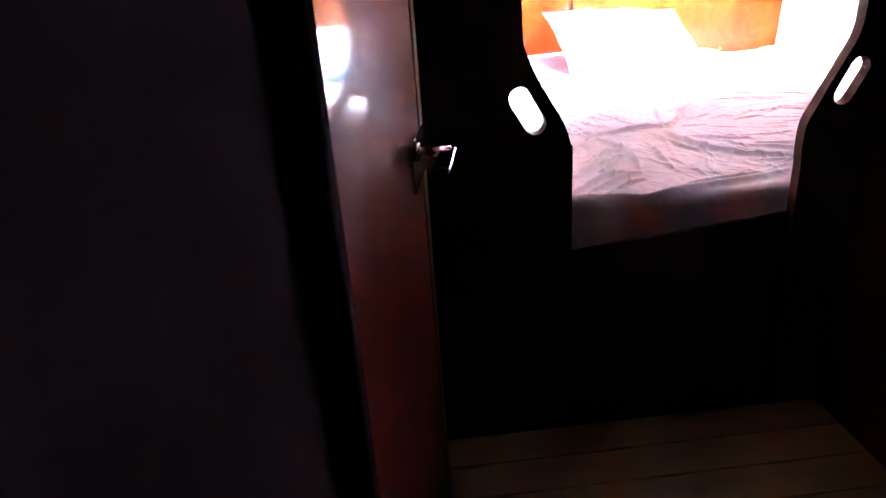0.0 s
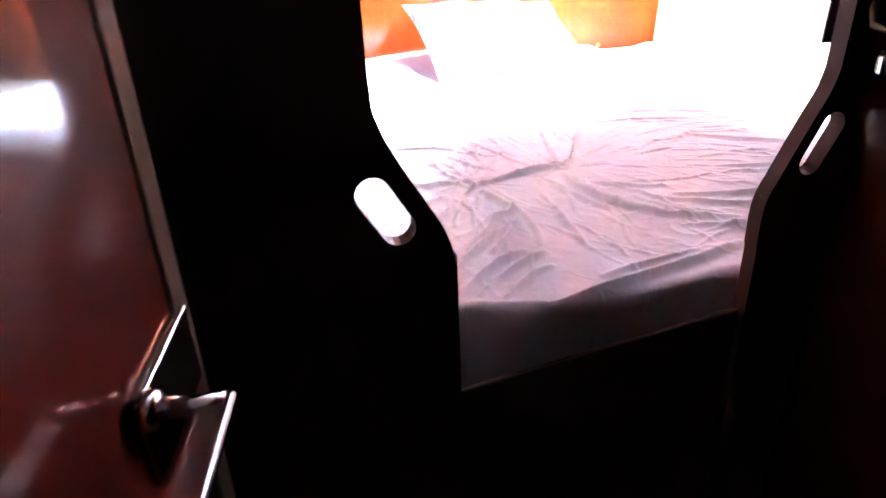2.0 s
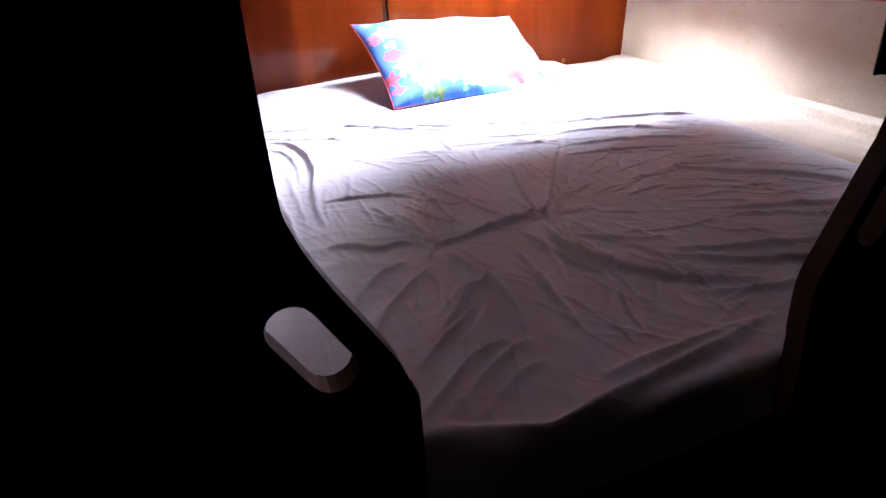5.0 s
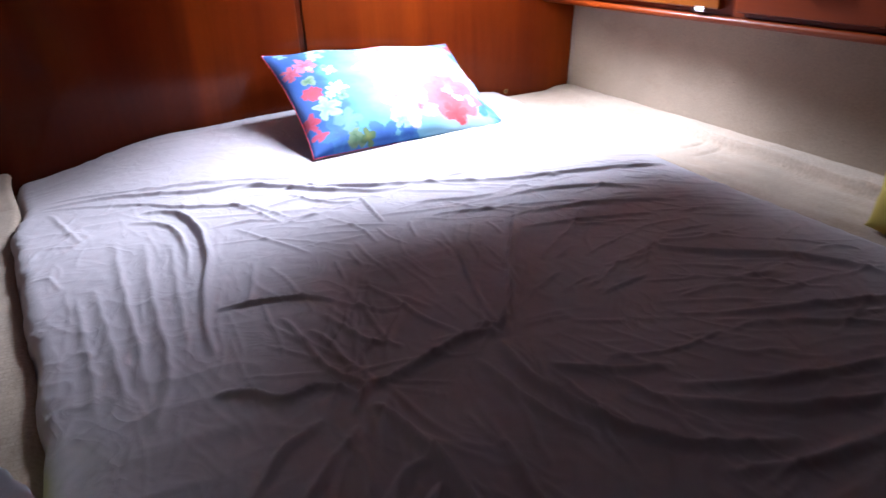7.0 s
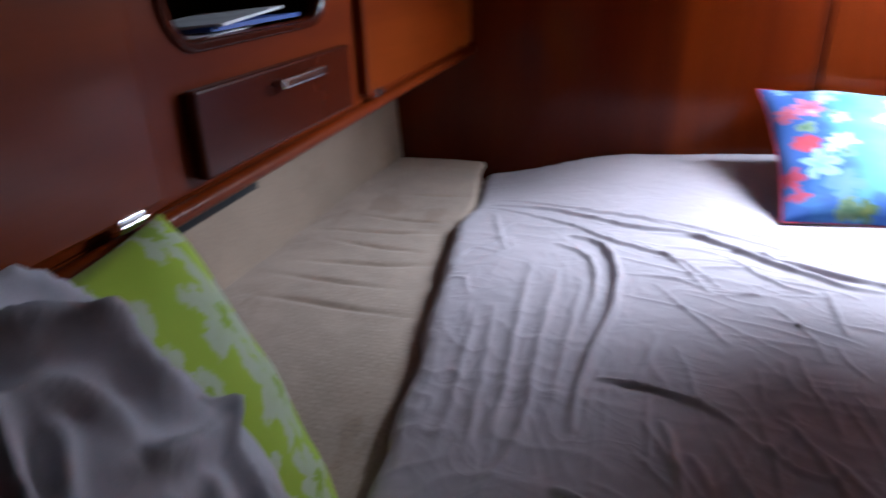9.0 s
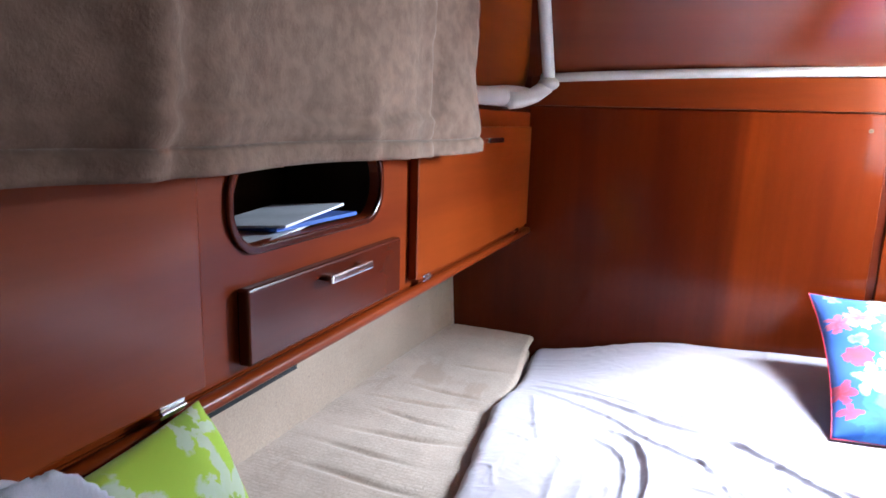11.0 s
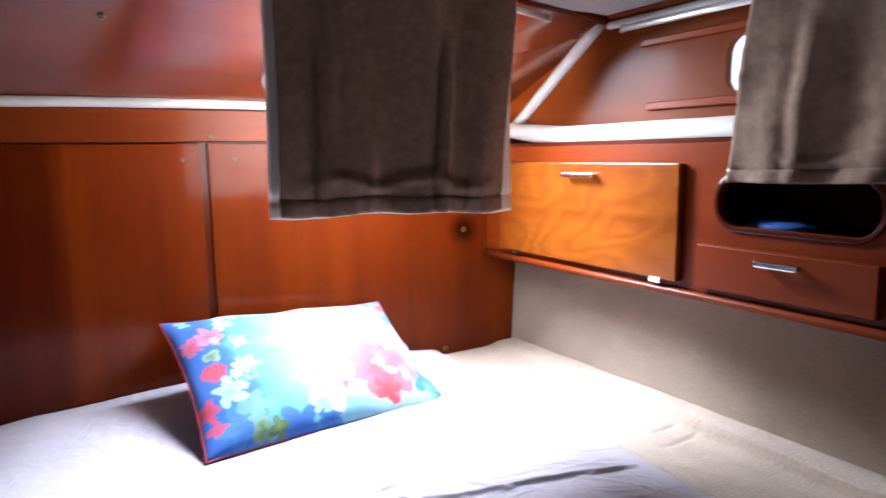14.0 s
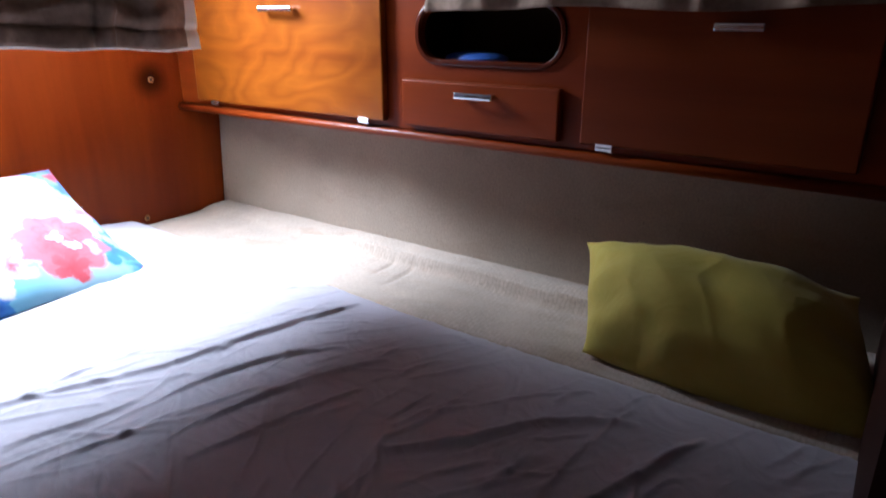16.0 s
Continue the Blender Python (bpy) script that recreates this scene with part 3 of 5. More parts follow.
OUT = Vector((0, SN, CS))
bm = bmesh.new()
XS = [-1.06 + 0.0823 * k for k in range(16)] + [0.175 + 0.0605 * k for k in range(11)] + [0.85, 0.92, 1.0, 1.08]
SS = [-0.03, 0.03, 0.085] + [0.085 + 0.0425 * k for k in range(1, 9)] + [0.47, RUN + 0.02]
grid = [[bm.verts.new(on_aft(x, q)) for x in XS] for q in SS]
for b in range(len(SS) - 1):
    for a in range(len(XS) - 1):
        if not (15.5 < a + 0.5 < 26 and 2 <= b < 10):
            bm.faces.new((grid[b][a], grid[b][a + 1], grid[b + 1][a + 1], grid[b + 1][a]))
bmesh.ops.delete(bm, geom=[v for v in bm.verts if not v.link_faces], context="VERTS")
shell = bmesh.ops.extrude_face_region(bm, geom=bm.faces[:])
bmesh.ops.translate(bm, vec=OUT * 0.02, verts=[g for g in shell["geom"] if isinstance(g, bmesh.types.BMVert)])
bmesh.ops.recalc_face_normals(bm, faces=bm.faces)
bmesh.ops.split_edges(bm, edges=[e for e in bm.edges if e.is_manifold and e.calc_face_angle() > 0.5])
upper = part("wall_aft_upper", bm, MAHOGANY_PANEL, smooth=True)
tagged(upper, "glossy mahogany panel sloping up to the cabin roof", "wall panel", kind="structure")
hatch = thing("window_hatch", on_aft(0.48, 0.085), "aluminium framed hatch in the sloping panel above the pillow", "hatch", kind="structure")
part("window_frame", plate(rounded_rect(0.150, 0.805, 0.060, 0.450, 0.06), [rounded_rect(0.18, 0.775, 0.090, 0.420, 0.045)], lambda a, b: on_aft(a, b) - OUT * 0.006, OUT * 0.006), ALUMINIUM, hatch)
pane = part("pane", plate(rounded_rect(0.175, 0.78, 0.085, 0.425, 0.05), [], lambda a, b: on_aft(a, b) + OUT * 0.045, OUT * 0.006), GLASS, hatch, "clear hatch glass")
pane.visible_shadow = False
p = on_aft(-0.25, 0.31)
screw(p.x, p.y - 0.002, p.z - 0.002, True, (0, -SN, -CS))

# roof
ns = 20
bm = bmesh.new()
for k, zz in enumerate((0.0, 0.03)):
    for i in range(ns + 1):
        x = -1.5 + 3.0 * i / ns
        zc = ceiling_z(max(-0.95, min(0.95, x))) + zz
        for y in (-1.8, 2.64 - 0.153 * x):
            bm.verts.new((x, y, zc))
bm.verts.ensure_lookup_table()
for k in range(2):
    for i in range(ns):
        a = k * 2 * (ns + 1) + 2 * i
        bm.faces.new([bm.verts[j] for j in (a, a + 1, a + 3, a + 2)])
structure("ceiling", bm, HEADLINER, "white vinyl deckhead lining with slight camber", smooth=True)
structure("wall_stern", box(-1.5, 1.5, 3.06, 3.1, 1.3, 1.95), MAHOGANY_DARK, "dark closed stern behind the bulkhead")

# white bolster along the bulkhead top, along the sides and up the corners
def tube(points, radius, flat=1.0, bm=None, sides=12):
    """A padded strip along a line of places; flat scales its height."""
    bm = bm or bmesh.new()
    pts = [Vector(q) for q in points]
    rings = []
    for i, q in enumerate(pts):
        d = (pts[min(i + 1, len(pts) - 1)] - pts[max(i - 1, 0)]).normalized()
        side = d.cross(Vector((0, 0, 1))).normalized()
        up = side.cross(d)
        rings.append([bm.verts.new(q + side * radius * math.cos(2 * math.pi * k / sides) + up * radius * flat * math.sin(2 * math.pi * k / sides)) for k in range(sides)])
    for a, b in zip(rings, rings[1:]):
        for k in range(sides):
            bm.faces.new((a[k], a[(k + 1) % sides], b[(k + 1) % sides], b[k]))
    bm.faces.new(rings[0]), bm.faces.new(list(reversed(rings[-1])))
    return bm


JOIN_R, JOIN_L = Vector((1.025, 2.875, 1.510)), Vector((-0.935, 2.955, 1.533))
cap = [(-0.965 + 1.975 * i / 16, 2.975 - 0.05 * smooth_step(0.75, 1.0, i / 16), 1.545 + 0.022 * (1 - (2 * i / 16 - 1) ** 2) - 0.015 * smooth_step(0.8, 1, i / 16)) for i in range(17)]
structure("trim_aft", tube(cap, 0.014, 0.95), WHITE_VINYL, "white vinyl piping along the top of the bulkhead", smooth=True)
TOP_R, TOP_L = Vector((1.030, 2.475, 1.792)), Vector((-0.925, 2.77, 1.800))
structure("trim_corner_right", tube([JOIN_R.lerp(TOP_R, i / 8) for i in range(9)], 0.019), WHITE_VINYL, "white vinyl corner piping from bulkhead to roof", smooth=True)
structure("trim_corner_left", tube([JOIN_L.lerp(TOP_L, i / 8) for i in range(9)], 0.019), WHITE_VINYL, "white vinyl corner piping from bulkhead to roof", smooth=True)
for name, j, yy in (("trim_knot_right", JOIN_R, 0), ("trim_knot_left", JOIN_L, 0)):
    bm = bmesh.new()
    bmesh.ops.create_uvsphere(bm, u_segments=14, v_segments=10, radius=0.027, matrix=Matrix.Translation(j - Vector((0, 0.005, 0.006))) @ Matrix.Diagonal((1.2, 1.4, 0.8, 1)))
    structure(name, bm, WHITE_VINYL, "gathered white vinyl at the corner joint", smooth=True)


corner = [(-0.995, 2.74, 1.468), (-0.988, 2.84, 1.474), (-0.970, 2.905, 1.488), (-0.940, 2.948, 1.518)]
structure("trim_shelf_corner", tube(corner, 0.024), WHITE_VINYL, "white padded vinyl running into the corner joint", smooth=True)


def side_setting(sx, face, hull_aft, hull_fore, high, y_top, tag):
    """Hull lining, shelf bolster and upper side panel of one side; sx is +1 or -1."""
    # carpeted hull side under the lockers
    def hull(u, v):
        y = 0.90 + 2.11 * u
        x = hull_fore + (hull_aft - hull_fore) * clamp01((y - 1.6) / 1.4)
        return (sx * (x + 0.035 * v + 0.002 * wiggle(y, v, 0, 6)), y, 0.55 + 0.60 * v)
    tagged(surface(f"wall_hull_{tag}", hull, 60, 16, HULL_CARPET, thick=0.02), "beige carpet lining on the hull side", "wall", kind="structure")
    structure(f"wall_{tag}_lower", box(sx * 1.40, sx * 1.43, 0.5, 3.05, 0.0, 1.75), MAHOGANY_DARK, "dark hull side behind the berth")
    # padded shelf edge above the lockers
    def pad(u, v):
        a = radians(-95 + 200 * v)
        y = 0.94 + 2.03 * u
        return (sx * (face + 0.028 - 0.012 * smooth_step(2.6, 2.95, y) - 0.030 * math.cos(a) + 0.002 * wiggle(y, v, 3, 5)), y, 1.468 + 0.031 * math.sin(a) * (1 - 0.35 * smooth_step(2.7, 2.97, y)) + 0.003 * wiggle(y, 0, 1, 3) + 0.028 * smooth_step(2.55, 2.97, y))
    tagged(surface(f"trim_shelf_{tag}", pad, 60, 12, WHITE_VINYL), "white padded vinyl shelf edge above the lockers", "trim", kind="structure")
    structure(f"trim_shelf_top_{tag}", box(sx * (face + 0.02), sx * 1.40, 0.94, 2.99, 1.480, 1.492), WHITE_VINYL, "white vinyl shelf top")
    # upper side panel with the port opening
    lean = (SIDE_LOW - high) / 0.31
    def on_side(y, z):
        return Vector((sx * (SIDE_LOW + 0.015 - lean * (z - 1.49)), y, z))
    port = rounded_rect(1.25, 2.054, 1.55, 1.69, 0.045)
    wall = part(f"wall_{tag}_upper", plate([(0.93, 1.485), (2.99, 1.485), (2.99, 1.56), (y_top, 1.84), (0.93, 1.84)], [port], on_side, Vector((sx * 0.02, 0, 0))), SIDE_WOOD)
    tagged(wall, "mahogany cabin side panel with a long port", "wall panel", kind="structure")
    win = thing(f"window_{tag}", on_side(1.64, 1.545), "long port light with rounded corners behind a curtain", "window", kind="structure")
    part("window_frame", plate(rounded_rect(1.240, 2.062, 1.541, 1.699, 0.05), [rounded_rect(1.251, 2.052, 1.552, 1.688, 0.044)], lambda a, b: on_side(a, b) - Vector((sx * 0.004, 0, 0)), Vector((-sx * 0.004, 0, 0))), SIDE_WOOD, win)
    g = part("pane", plate(port, [], lambda a, b: on_side(a, b) + Vector((sx * 0.014, 0, 0)), Vector((sx * 0.004, 0, 0))), GLASS, win)
    g.visible_shadow = False
    # mouldings above and below the port
    for z0, w, y1 in ((1.538, 0.022, 2.29), (1.708, 0.020, 2.32)):
        q = on_side(0, z0)
        structure(f"trim_port_{tag}_{'low' if z0 < 1.6 else 'high'}", box(q.x - sx * 0.012, q.x + sx * 0.002, 0.95, y1, z0 - w / 2, z0 + w / 2), MAHOGANY_Y, "narrow mahogany moulding by the port", 0.004)
    # roof edge moulding
    structure(f"trim_roof_{tag}", tube([(sx * (high + 0.004), 0.95 + (y_top - 0.97) * i / 10, 1.800) for i in range(11)], 0.014, 0.8), MAHOGANY_Y, "mahogany moulding at the roof edge", smooth=True)
    structure(f"trim_roof_pad_{tag}", box(sx * (high - 0.004), sx * (high + 0.03), 0.95, y_top - (0.03 if sx > 0 else 0.30), 1.766, 1.786), WHITE_VINYL, "white vinyl strip under the roof edge", 0.008)
    structure(f"wall_{tag}_outer", box(sx * 1.12, sx * 1.14, 0.9, 3.05, 1.74, 1.95), MAHOGANY_DARK, "dark deck edge above the port")


side_setting(1, 0.985, 1.100, 1.118, 1.025, 2.48, "right")
side_setting(-1, 1.000, 1.240, 1.300, 0.935, 2.77, "left")
structure("trim_roof_aft", tube([(-0.95 + 1.98 * i / 20, 2.605 - 0.153 * (-0.95 + 1.98 * i / 20), ceiling_z(-0.95 + 1.98 * i / 20) + 0.002) for i in range(21)], 0.014, 0.8), MAHOGANY_X, "mahogany moulding at the aft roof edge", smooth=True)


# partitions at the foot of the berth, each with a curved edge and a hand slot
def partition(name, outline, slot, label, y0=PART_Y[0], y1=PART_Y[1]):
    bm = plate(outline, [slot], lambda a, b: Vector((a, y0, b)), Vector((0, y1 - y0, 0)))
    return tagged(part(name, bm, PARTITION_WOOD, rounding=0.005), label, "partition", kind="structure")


def curve(points, steps=6):
    """A smooth line through a few places."""
    pts = [Vector((*q, 0)) for q in points]
    out = []
    for i in range(len(pts) - 1):
        a, b, c, d = pts[max(i - 1, 0)], pts[i], pts[i + 1], pts[min(i + 2, len(pts) - 1)]
        for k in range(steps):
            t = k / steps
            q = 0.5 * ((2 * b) + (c - a) * t + (2 * a - 5 * b + 4 * c - d) * t * t + (3 * b - a - 3 * c + d) * t ** 3)
            out.append((q.x, q.y))
    return out + [tuple(points[-1])]


left_edge = curve([(-0.684, 1.82), (-0.683, 1.40), (-0.682, 1.13), (-0.674, 1.071), (-0.650, 1.018), (-0.622, 0.969), (-0.597, 0.922), (-0.585, 0.875), (-0.582, 0.80), (-0.582, 0.0)])
partition("wall_partition_left", [(-1.42, 0.0), (-1.42, 1.82)] + left_edge, capsule(-0.674, 0.961, 0.030, 0.0225, -60),
          "dark wooden partition with a curved edge and a hand slot")
right_edge = curve([(-0.006, 1.86), (-0.006, 1.40), (-0.005, 1.13), (-0.009, 1.060), (-0.036, 1.000), (-0.070, 0.928), (-0.090, 0.880), (-0.091, 0.81), (-0.088, 0.73), (-0.088, 0.0)])
partition("wall_partition_right", [(0.34, 0.0), (0.34, 1.85)] + right_edge, capsule(-0.008, 0.967, 0.030, 0.0205, 64),
          "dark wooden partition with a curved edge and a hand slot")
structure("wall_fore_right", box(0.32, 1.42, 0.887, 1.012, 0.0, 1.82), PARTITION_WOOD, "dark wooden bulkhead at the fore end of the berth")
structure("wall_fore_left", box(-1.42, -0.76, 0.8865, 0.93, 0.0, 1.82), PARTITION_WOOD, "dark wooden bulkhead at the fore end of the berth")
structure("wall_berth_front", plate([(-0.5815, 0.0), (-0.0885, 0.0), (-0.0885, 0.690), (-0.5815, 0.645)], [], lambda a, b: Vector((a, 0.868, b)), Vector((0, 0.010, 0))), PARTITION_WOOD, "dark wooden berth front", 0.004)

# the dark passage
structure("wall_passage_right", box(0.046, 0.09, -1.8, 0.857, 0.0, 1.86), MAHOGANY_DARK, "dark mahogany passage wall")
# left wall, recess and jamb take the near-black colour that stands for missing light
structure("wall_passage_left", box(-1.40, -1.02, -1.8, 0.105, 0.0, 1.86), UNLIT_DARK, "dark matt passage wall")
structure("wall_recess_left", box(-1.40, -1.12, 0.105, 0.857, 0.0, 1.86), UNLIT_DARK, "recess behind the open door, coloured near black as unlit")
# unseen end wall, added to keep sky light out of the passage
structure("wall_passage_end", box(-1.45, 0.2, -1.84, -1.8, 0.0, 1.9), PARTITION_WOOD, "unseen dark wall added to close the passage")
structure("trim_jamb", box(-1.02, -0.990, 0.05, 0.103, 0.0, 1.86), UNLIT_DARK, "door jamb coloured near black as unlit", 0.006)

# the open door
HINGE, FREE = Vector((-0.991, 0.115, 0.0)), Vector((-0.896, 0.631, 0.0))
along = (FREE - HINGE).normalized()
out = Vector((along.y, -along.x, 0))
DOOR = Matrix((( along.x, -out.x, 0, HINGE.x), (along.y, -out.y, 0, HINGE.y), (0, 0, 1, 0.03), (0, 0, 0, 1)))
WIDE = (FREE - HINGE).length
door = thing("door_1", HINGE + Vector((0, 0, 0.03)), "open glossy mahogany door with a metal lever handle", "door", kind="structure")
part("leaf", obox(DOOR @ Matrix.Translation((WIDE / 2, 0.016, 0.88)), WIDE, 0.030, 1.76), DOOR_GLOSS, door, rounding=0.003)
part("edge_band", obox(DOOR @ Matrix.Translation((WIDE - 0.006, 0.016, 0.88)), 0.036, 0.036, 1.76), EDGE_WOOD, door, "paler wooden edge band", rounding=0.003)
hx = 0.40
handle = part("door_handle", obox(DOOR @ Matrix.Translation((hx + 0.055, -0.002, 0.942)), 0.130, 0.006, 0.074), CHROME, door, "satin metal lever handle", rounding=0.002)
bm = rod(DOOR @ Vector((hx, -0.004, 0.966)), DOOR @ Vector((hx, -0.058, 0.966)), 0.008)
part("rose", rod(DOOR @ Vector((hx, -0.004, 0.966)), DOOR @ Vector((hx, -0.014, 0.966)), 0.015, sides=20), CHROME, handle, smooth=True)
part("spindle", bm, CHROME, handle, smooth=True)
part("lever", obox(DOOR @ Matrix.Translation((hx - 0.044, -0.052, 0.966)), 0.108, 0.024, 0.009), CHROME, handle, rounding=0.003)

# barrel bolt and pull on the passage wall beside the berth
bolt = thing("door_bolt", (0.046, 0.80, 1.06), "small metal barrel bolt on the dark passage wall", "bolt")
part("plate", box(0.0425, 0.0455, 0.745, 0.845, 1.062, 1.102), CHROME, bolt, rounding=0.001)
part("barrel", rod((0.036, 0.735, 1.084), (0.036, 0.857, 1.084), 0.006), CHROME, bolt, smooth=True)
for yy in (0.765, 0.83):
    part("keeper", box(0.028, 0.0428, yy - 0.007, yy + 0.007, 1.070, 1.098), CHROME, bolt, rounding=0.003)
part("knob", rod((0.036, 0.80, 1.084), (0.016, 0.80, 1.084), 0.005), CHROME, bolt, smooth=True)
pull = thing("pull_handle", (0.046, 0.82, 1.13), "dark bent metal pull on the dark passage wall", "handle")
part("grip", tube([(0.046, 0.848, 1.20), (0.020, 0.848, 1.195), (0.014, 0.847, 1.155), (0.014, 0.841, 1.137), (0.014, 0.80, 1.131), (0.020, 0.785, 1.145), (0.046, 0.783, 1.20)], 0.005, bm=None), DARK_METAL, pull, smooth=True)


# ---- lockers above the side berths ----
def bar_handle(parent, sx, x, y0, y1, z):
    """A chrome bar pull on two feet, along y."""
    bar = part("handle", box(sx * (x - 0.024), sx * (x - 0.017), y0, y1, z - 0.007, z + 0.007), CHROME, parent, "chrome bar handle", rounding=0.003)
    for yy in (y0 + 0.014, y1 - 0.014):
        part("foot", box(sx * (x - 0.0172), sx * (x + 0.001), yy - 0.008, yy + 0.008, z - 0.0055, z + 0.0055), CHROME, bar, rounding=0.002)


def locker(sx, face, door_mat, doors, drawer, oval, tag):
    y_fore = 0.988 if sx > 0 else 0.96
    root = thing("wall_locker", (sx * face, 2.0, 1.05), f"mahogany locker with doors, drawer and oval opening, {tag}", "locker", "side lockers")
    hole = rounded_rect(*oval, 0.052, 8)
    part("face_frame", plate([(y_fore, 1.07), (2.996, 1.07), (2.996, 1.438), (y_fore, 1.438)], [hole], lambda a, b: Vector((sx * face, a, b)), Vector((sx * 0.018, 0, 0))), MAHOGANY_Y, root)
    part("opening_rim", plate(rounded_rect(oval[0] - 0.012, oval[1] + 0.012, oval[2] - 0.012, oval[3] + 0.012, 0.062, 8), [hole],
                              lambda a, b: Vector((sx * (face - 0.007), a, b)), Vector((sx * 0.0065, 0, 0))), MAHOGANY_DARK, root, "rounded rim of the oval opening", rounding=0.003)
    part("bottom_board", box(sx * face, sx * 1.38, y_fore, 2.996, 1.050, 1.068), MAHOGANY_Y, root)
    part("nosing", tube([(sx * (face - 0.010), y_fore + (2.992 - y_fore) * i / 4, 1.058) for i in range(5)], 0.013, 0.85), MAHOGANY_Y, root, "rounded bottom nosing", smooth=True)
    part("back", box(sx * (face + 0.24), sx * (face + 0.25), y_fore, 2.996, 1.07, 1.44), LOCKER_INSIDE, root)
    part("shelf", box(sx * (face + 0.0185), sx * (face + 0.24), oval[0] - 0.05, oval[1] + 0.05, oval[2] - 0.022, oval[2] - 0.012), LOCKER_INSIDE, root)
    for yy in (oval[0] - 0.06, oval[1] + 0.05):
        part("divider", box(sx * (face + 0.0185), sx * (face + 0.24), yy, yy + 0.01, 1.07, 1.438), LOCKER_INSIDE, root)
    part("top_board", box(sx * (face + 0.0), sx * 1.38, y_fore, 2.996, 1.4385, 1.450), MAHOGANY_DARK, root)
    for k, (y0, y1, z0, z1, h0, h1, hz, hinges) in enumerate(doors):
        d = part("door", box(sx * (face - 0.021), sx * (face - 0.001), y0, y1, z0, z1), door_mat[k], root, rounding=0.004)
        if h1 > h0:
            bar_handle(d, sx, face - 0.021, h0, h1, hz)
        for hy in hinges:
            hg = part("hinge", box(sx * (face - 0.0245), sx * (face - 0.0212), hy - 0.018, hy + 0.018, z0 - 0.010, z0 + 0.005), CHROME, d, "small chrome hinge", rounding=0.001)
            part("pin", rod((sx * (face - 0.025), hy - 0.018, z0 - 0.003), (sx * (face - 0.025), hy + 0.018, z0 - 0.003), 0.0028, sides=8), CHROME, hg)
    y0, y1, z0, z1, h0, h1, hz = drawer
    d = part("drawer", box(sx * (face - 0.021), sx * (face - 0.001), y0, y1, z0, z1), MAHOGANY_DARK if sx < 0 else MAHOGANY_Y, root, rounding=0.004)
    bar_handle(d, sx, face - 0.021, h0, h1, hz)
    return root


locker(1, 0.985, (DOOR_GOLD, DOOR_RED), [
    (2.125, 2.885, 1.086, 1.388, 2.410, 2.540, 1.352, (2.191, 2.797)),
    (1.10, 1.598, 1.086, 1.388, 1.272, 1.356, 1.318, (1.543,)),
], (1.648, 2.066, 1.084, 1.193, 1.798, 1.899, 1.167), (1.660, 2.022, 1.240, 1.355), "starboard hull")
locker(-1, 1.000, (DOOR_ORANGE, DOOR_ORANGE), [
    (2.092, 2.945, 1.086, 1.395, 2.454, 2.580, 1.362, (2.140, 2.815)),
    (0.985, 1.488, 1.086, 1.405, 0, 0, 0, (1.43,)),
], (1.568, 2.018, 1.082, 1.188, 1.735, 1.865, 1.168), (1.565, 1.962, 1.238, 1.355), "port hull")
# black strip added to draw the shaded gap between locker and hull lining
structure("trim_gap_left", box(-1.13, -1.012, 1.40, 1.72, 1.022, 1.049), BLACK, "black strip standing in for the dark opening under the locker")

# papers and oddments in the lockers' openings
papers = thing("chart_papers", (-1.10, 1.77, 1.232), "loose white papers and a blue folder in the locker opening", "papers")
part("sheet", obox(pose(-1.10, 1.74, 1.234, 1, -3, 12), 0.15, 0.26, 0.004), PAPER, papers)
part("folder", obox(pose(-1.08, 1.80, 1.241, 1, -4, -6), 0.13, 0.20, 0.006), BLUE_PRINT, papers, "blue folder")
part("sheet", obox(pose(-1.10, 1.80, 1.248, 2, -4, 8), 0.14, 0.22, 0.004), PAPER, papers)
odd = thing("blue_pouch", (1.09, 1.90, 1.230), "small blue pouch inside the dark locker opening", "pouch")
bm = bmesh.new()
bmesh.ops.create_uvsphere(bm, u_segments=14, v_segments=10, radius=1, matrix=pose(1.07, 1.92, 1.240) @ Matrix.Diagonal((0.05, 0.085, 0.018, 1)))
part("body", bm, BLUE_PRINT, odd, smooth=True)


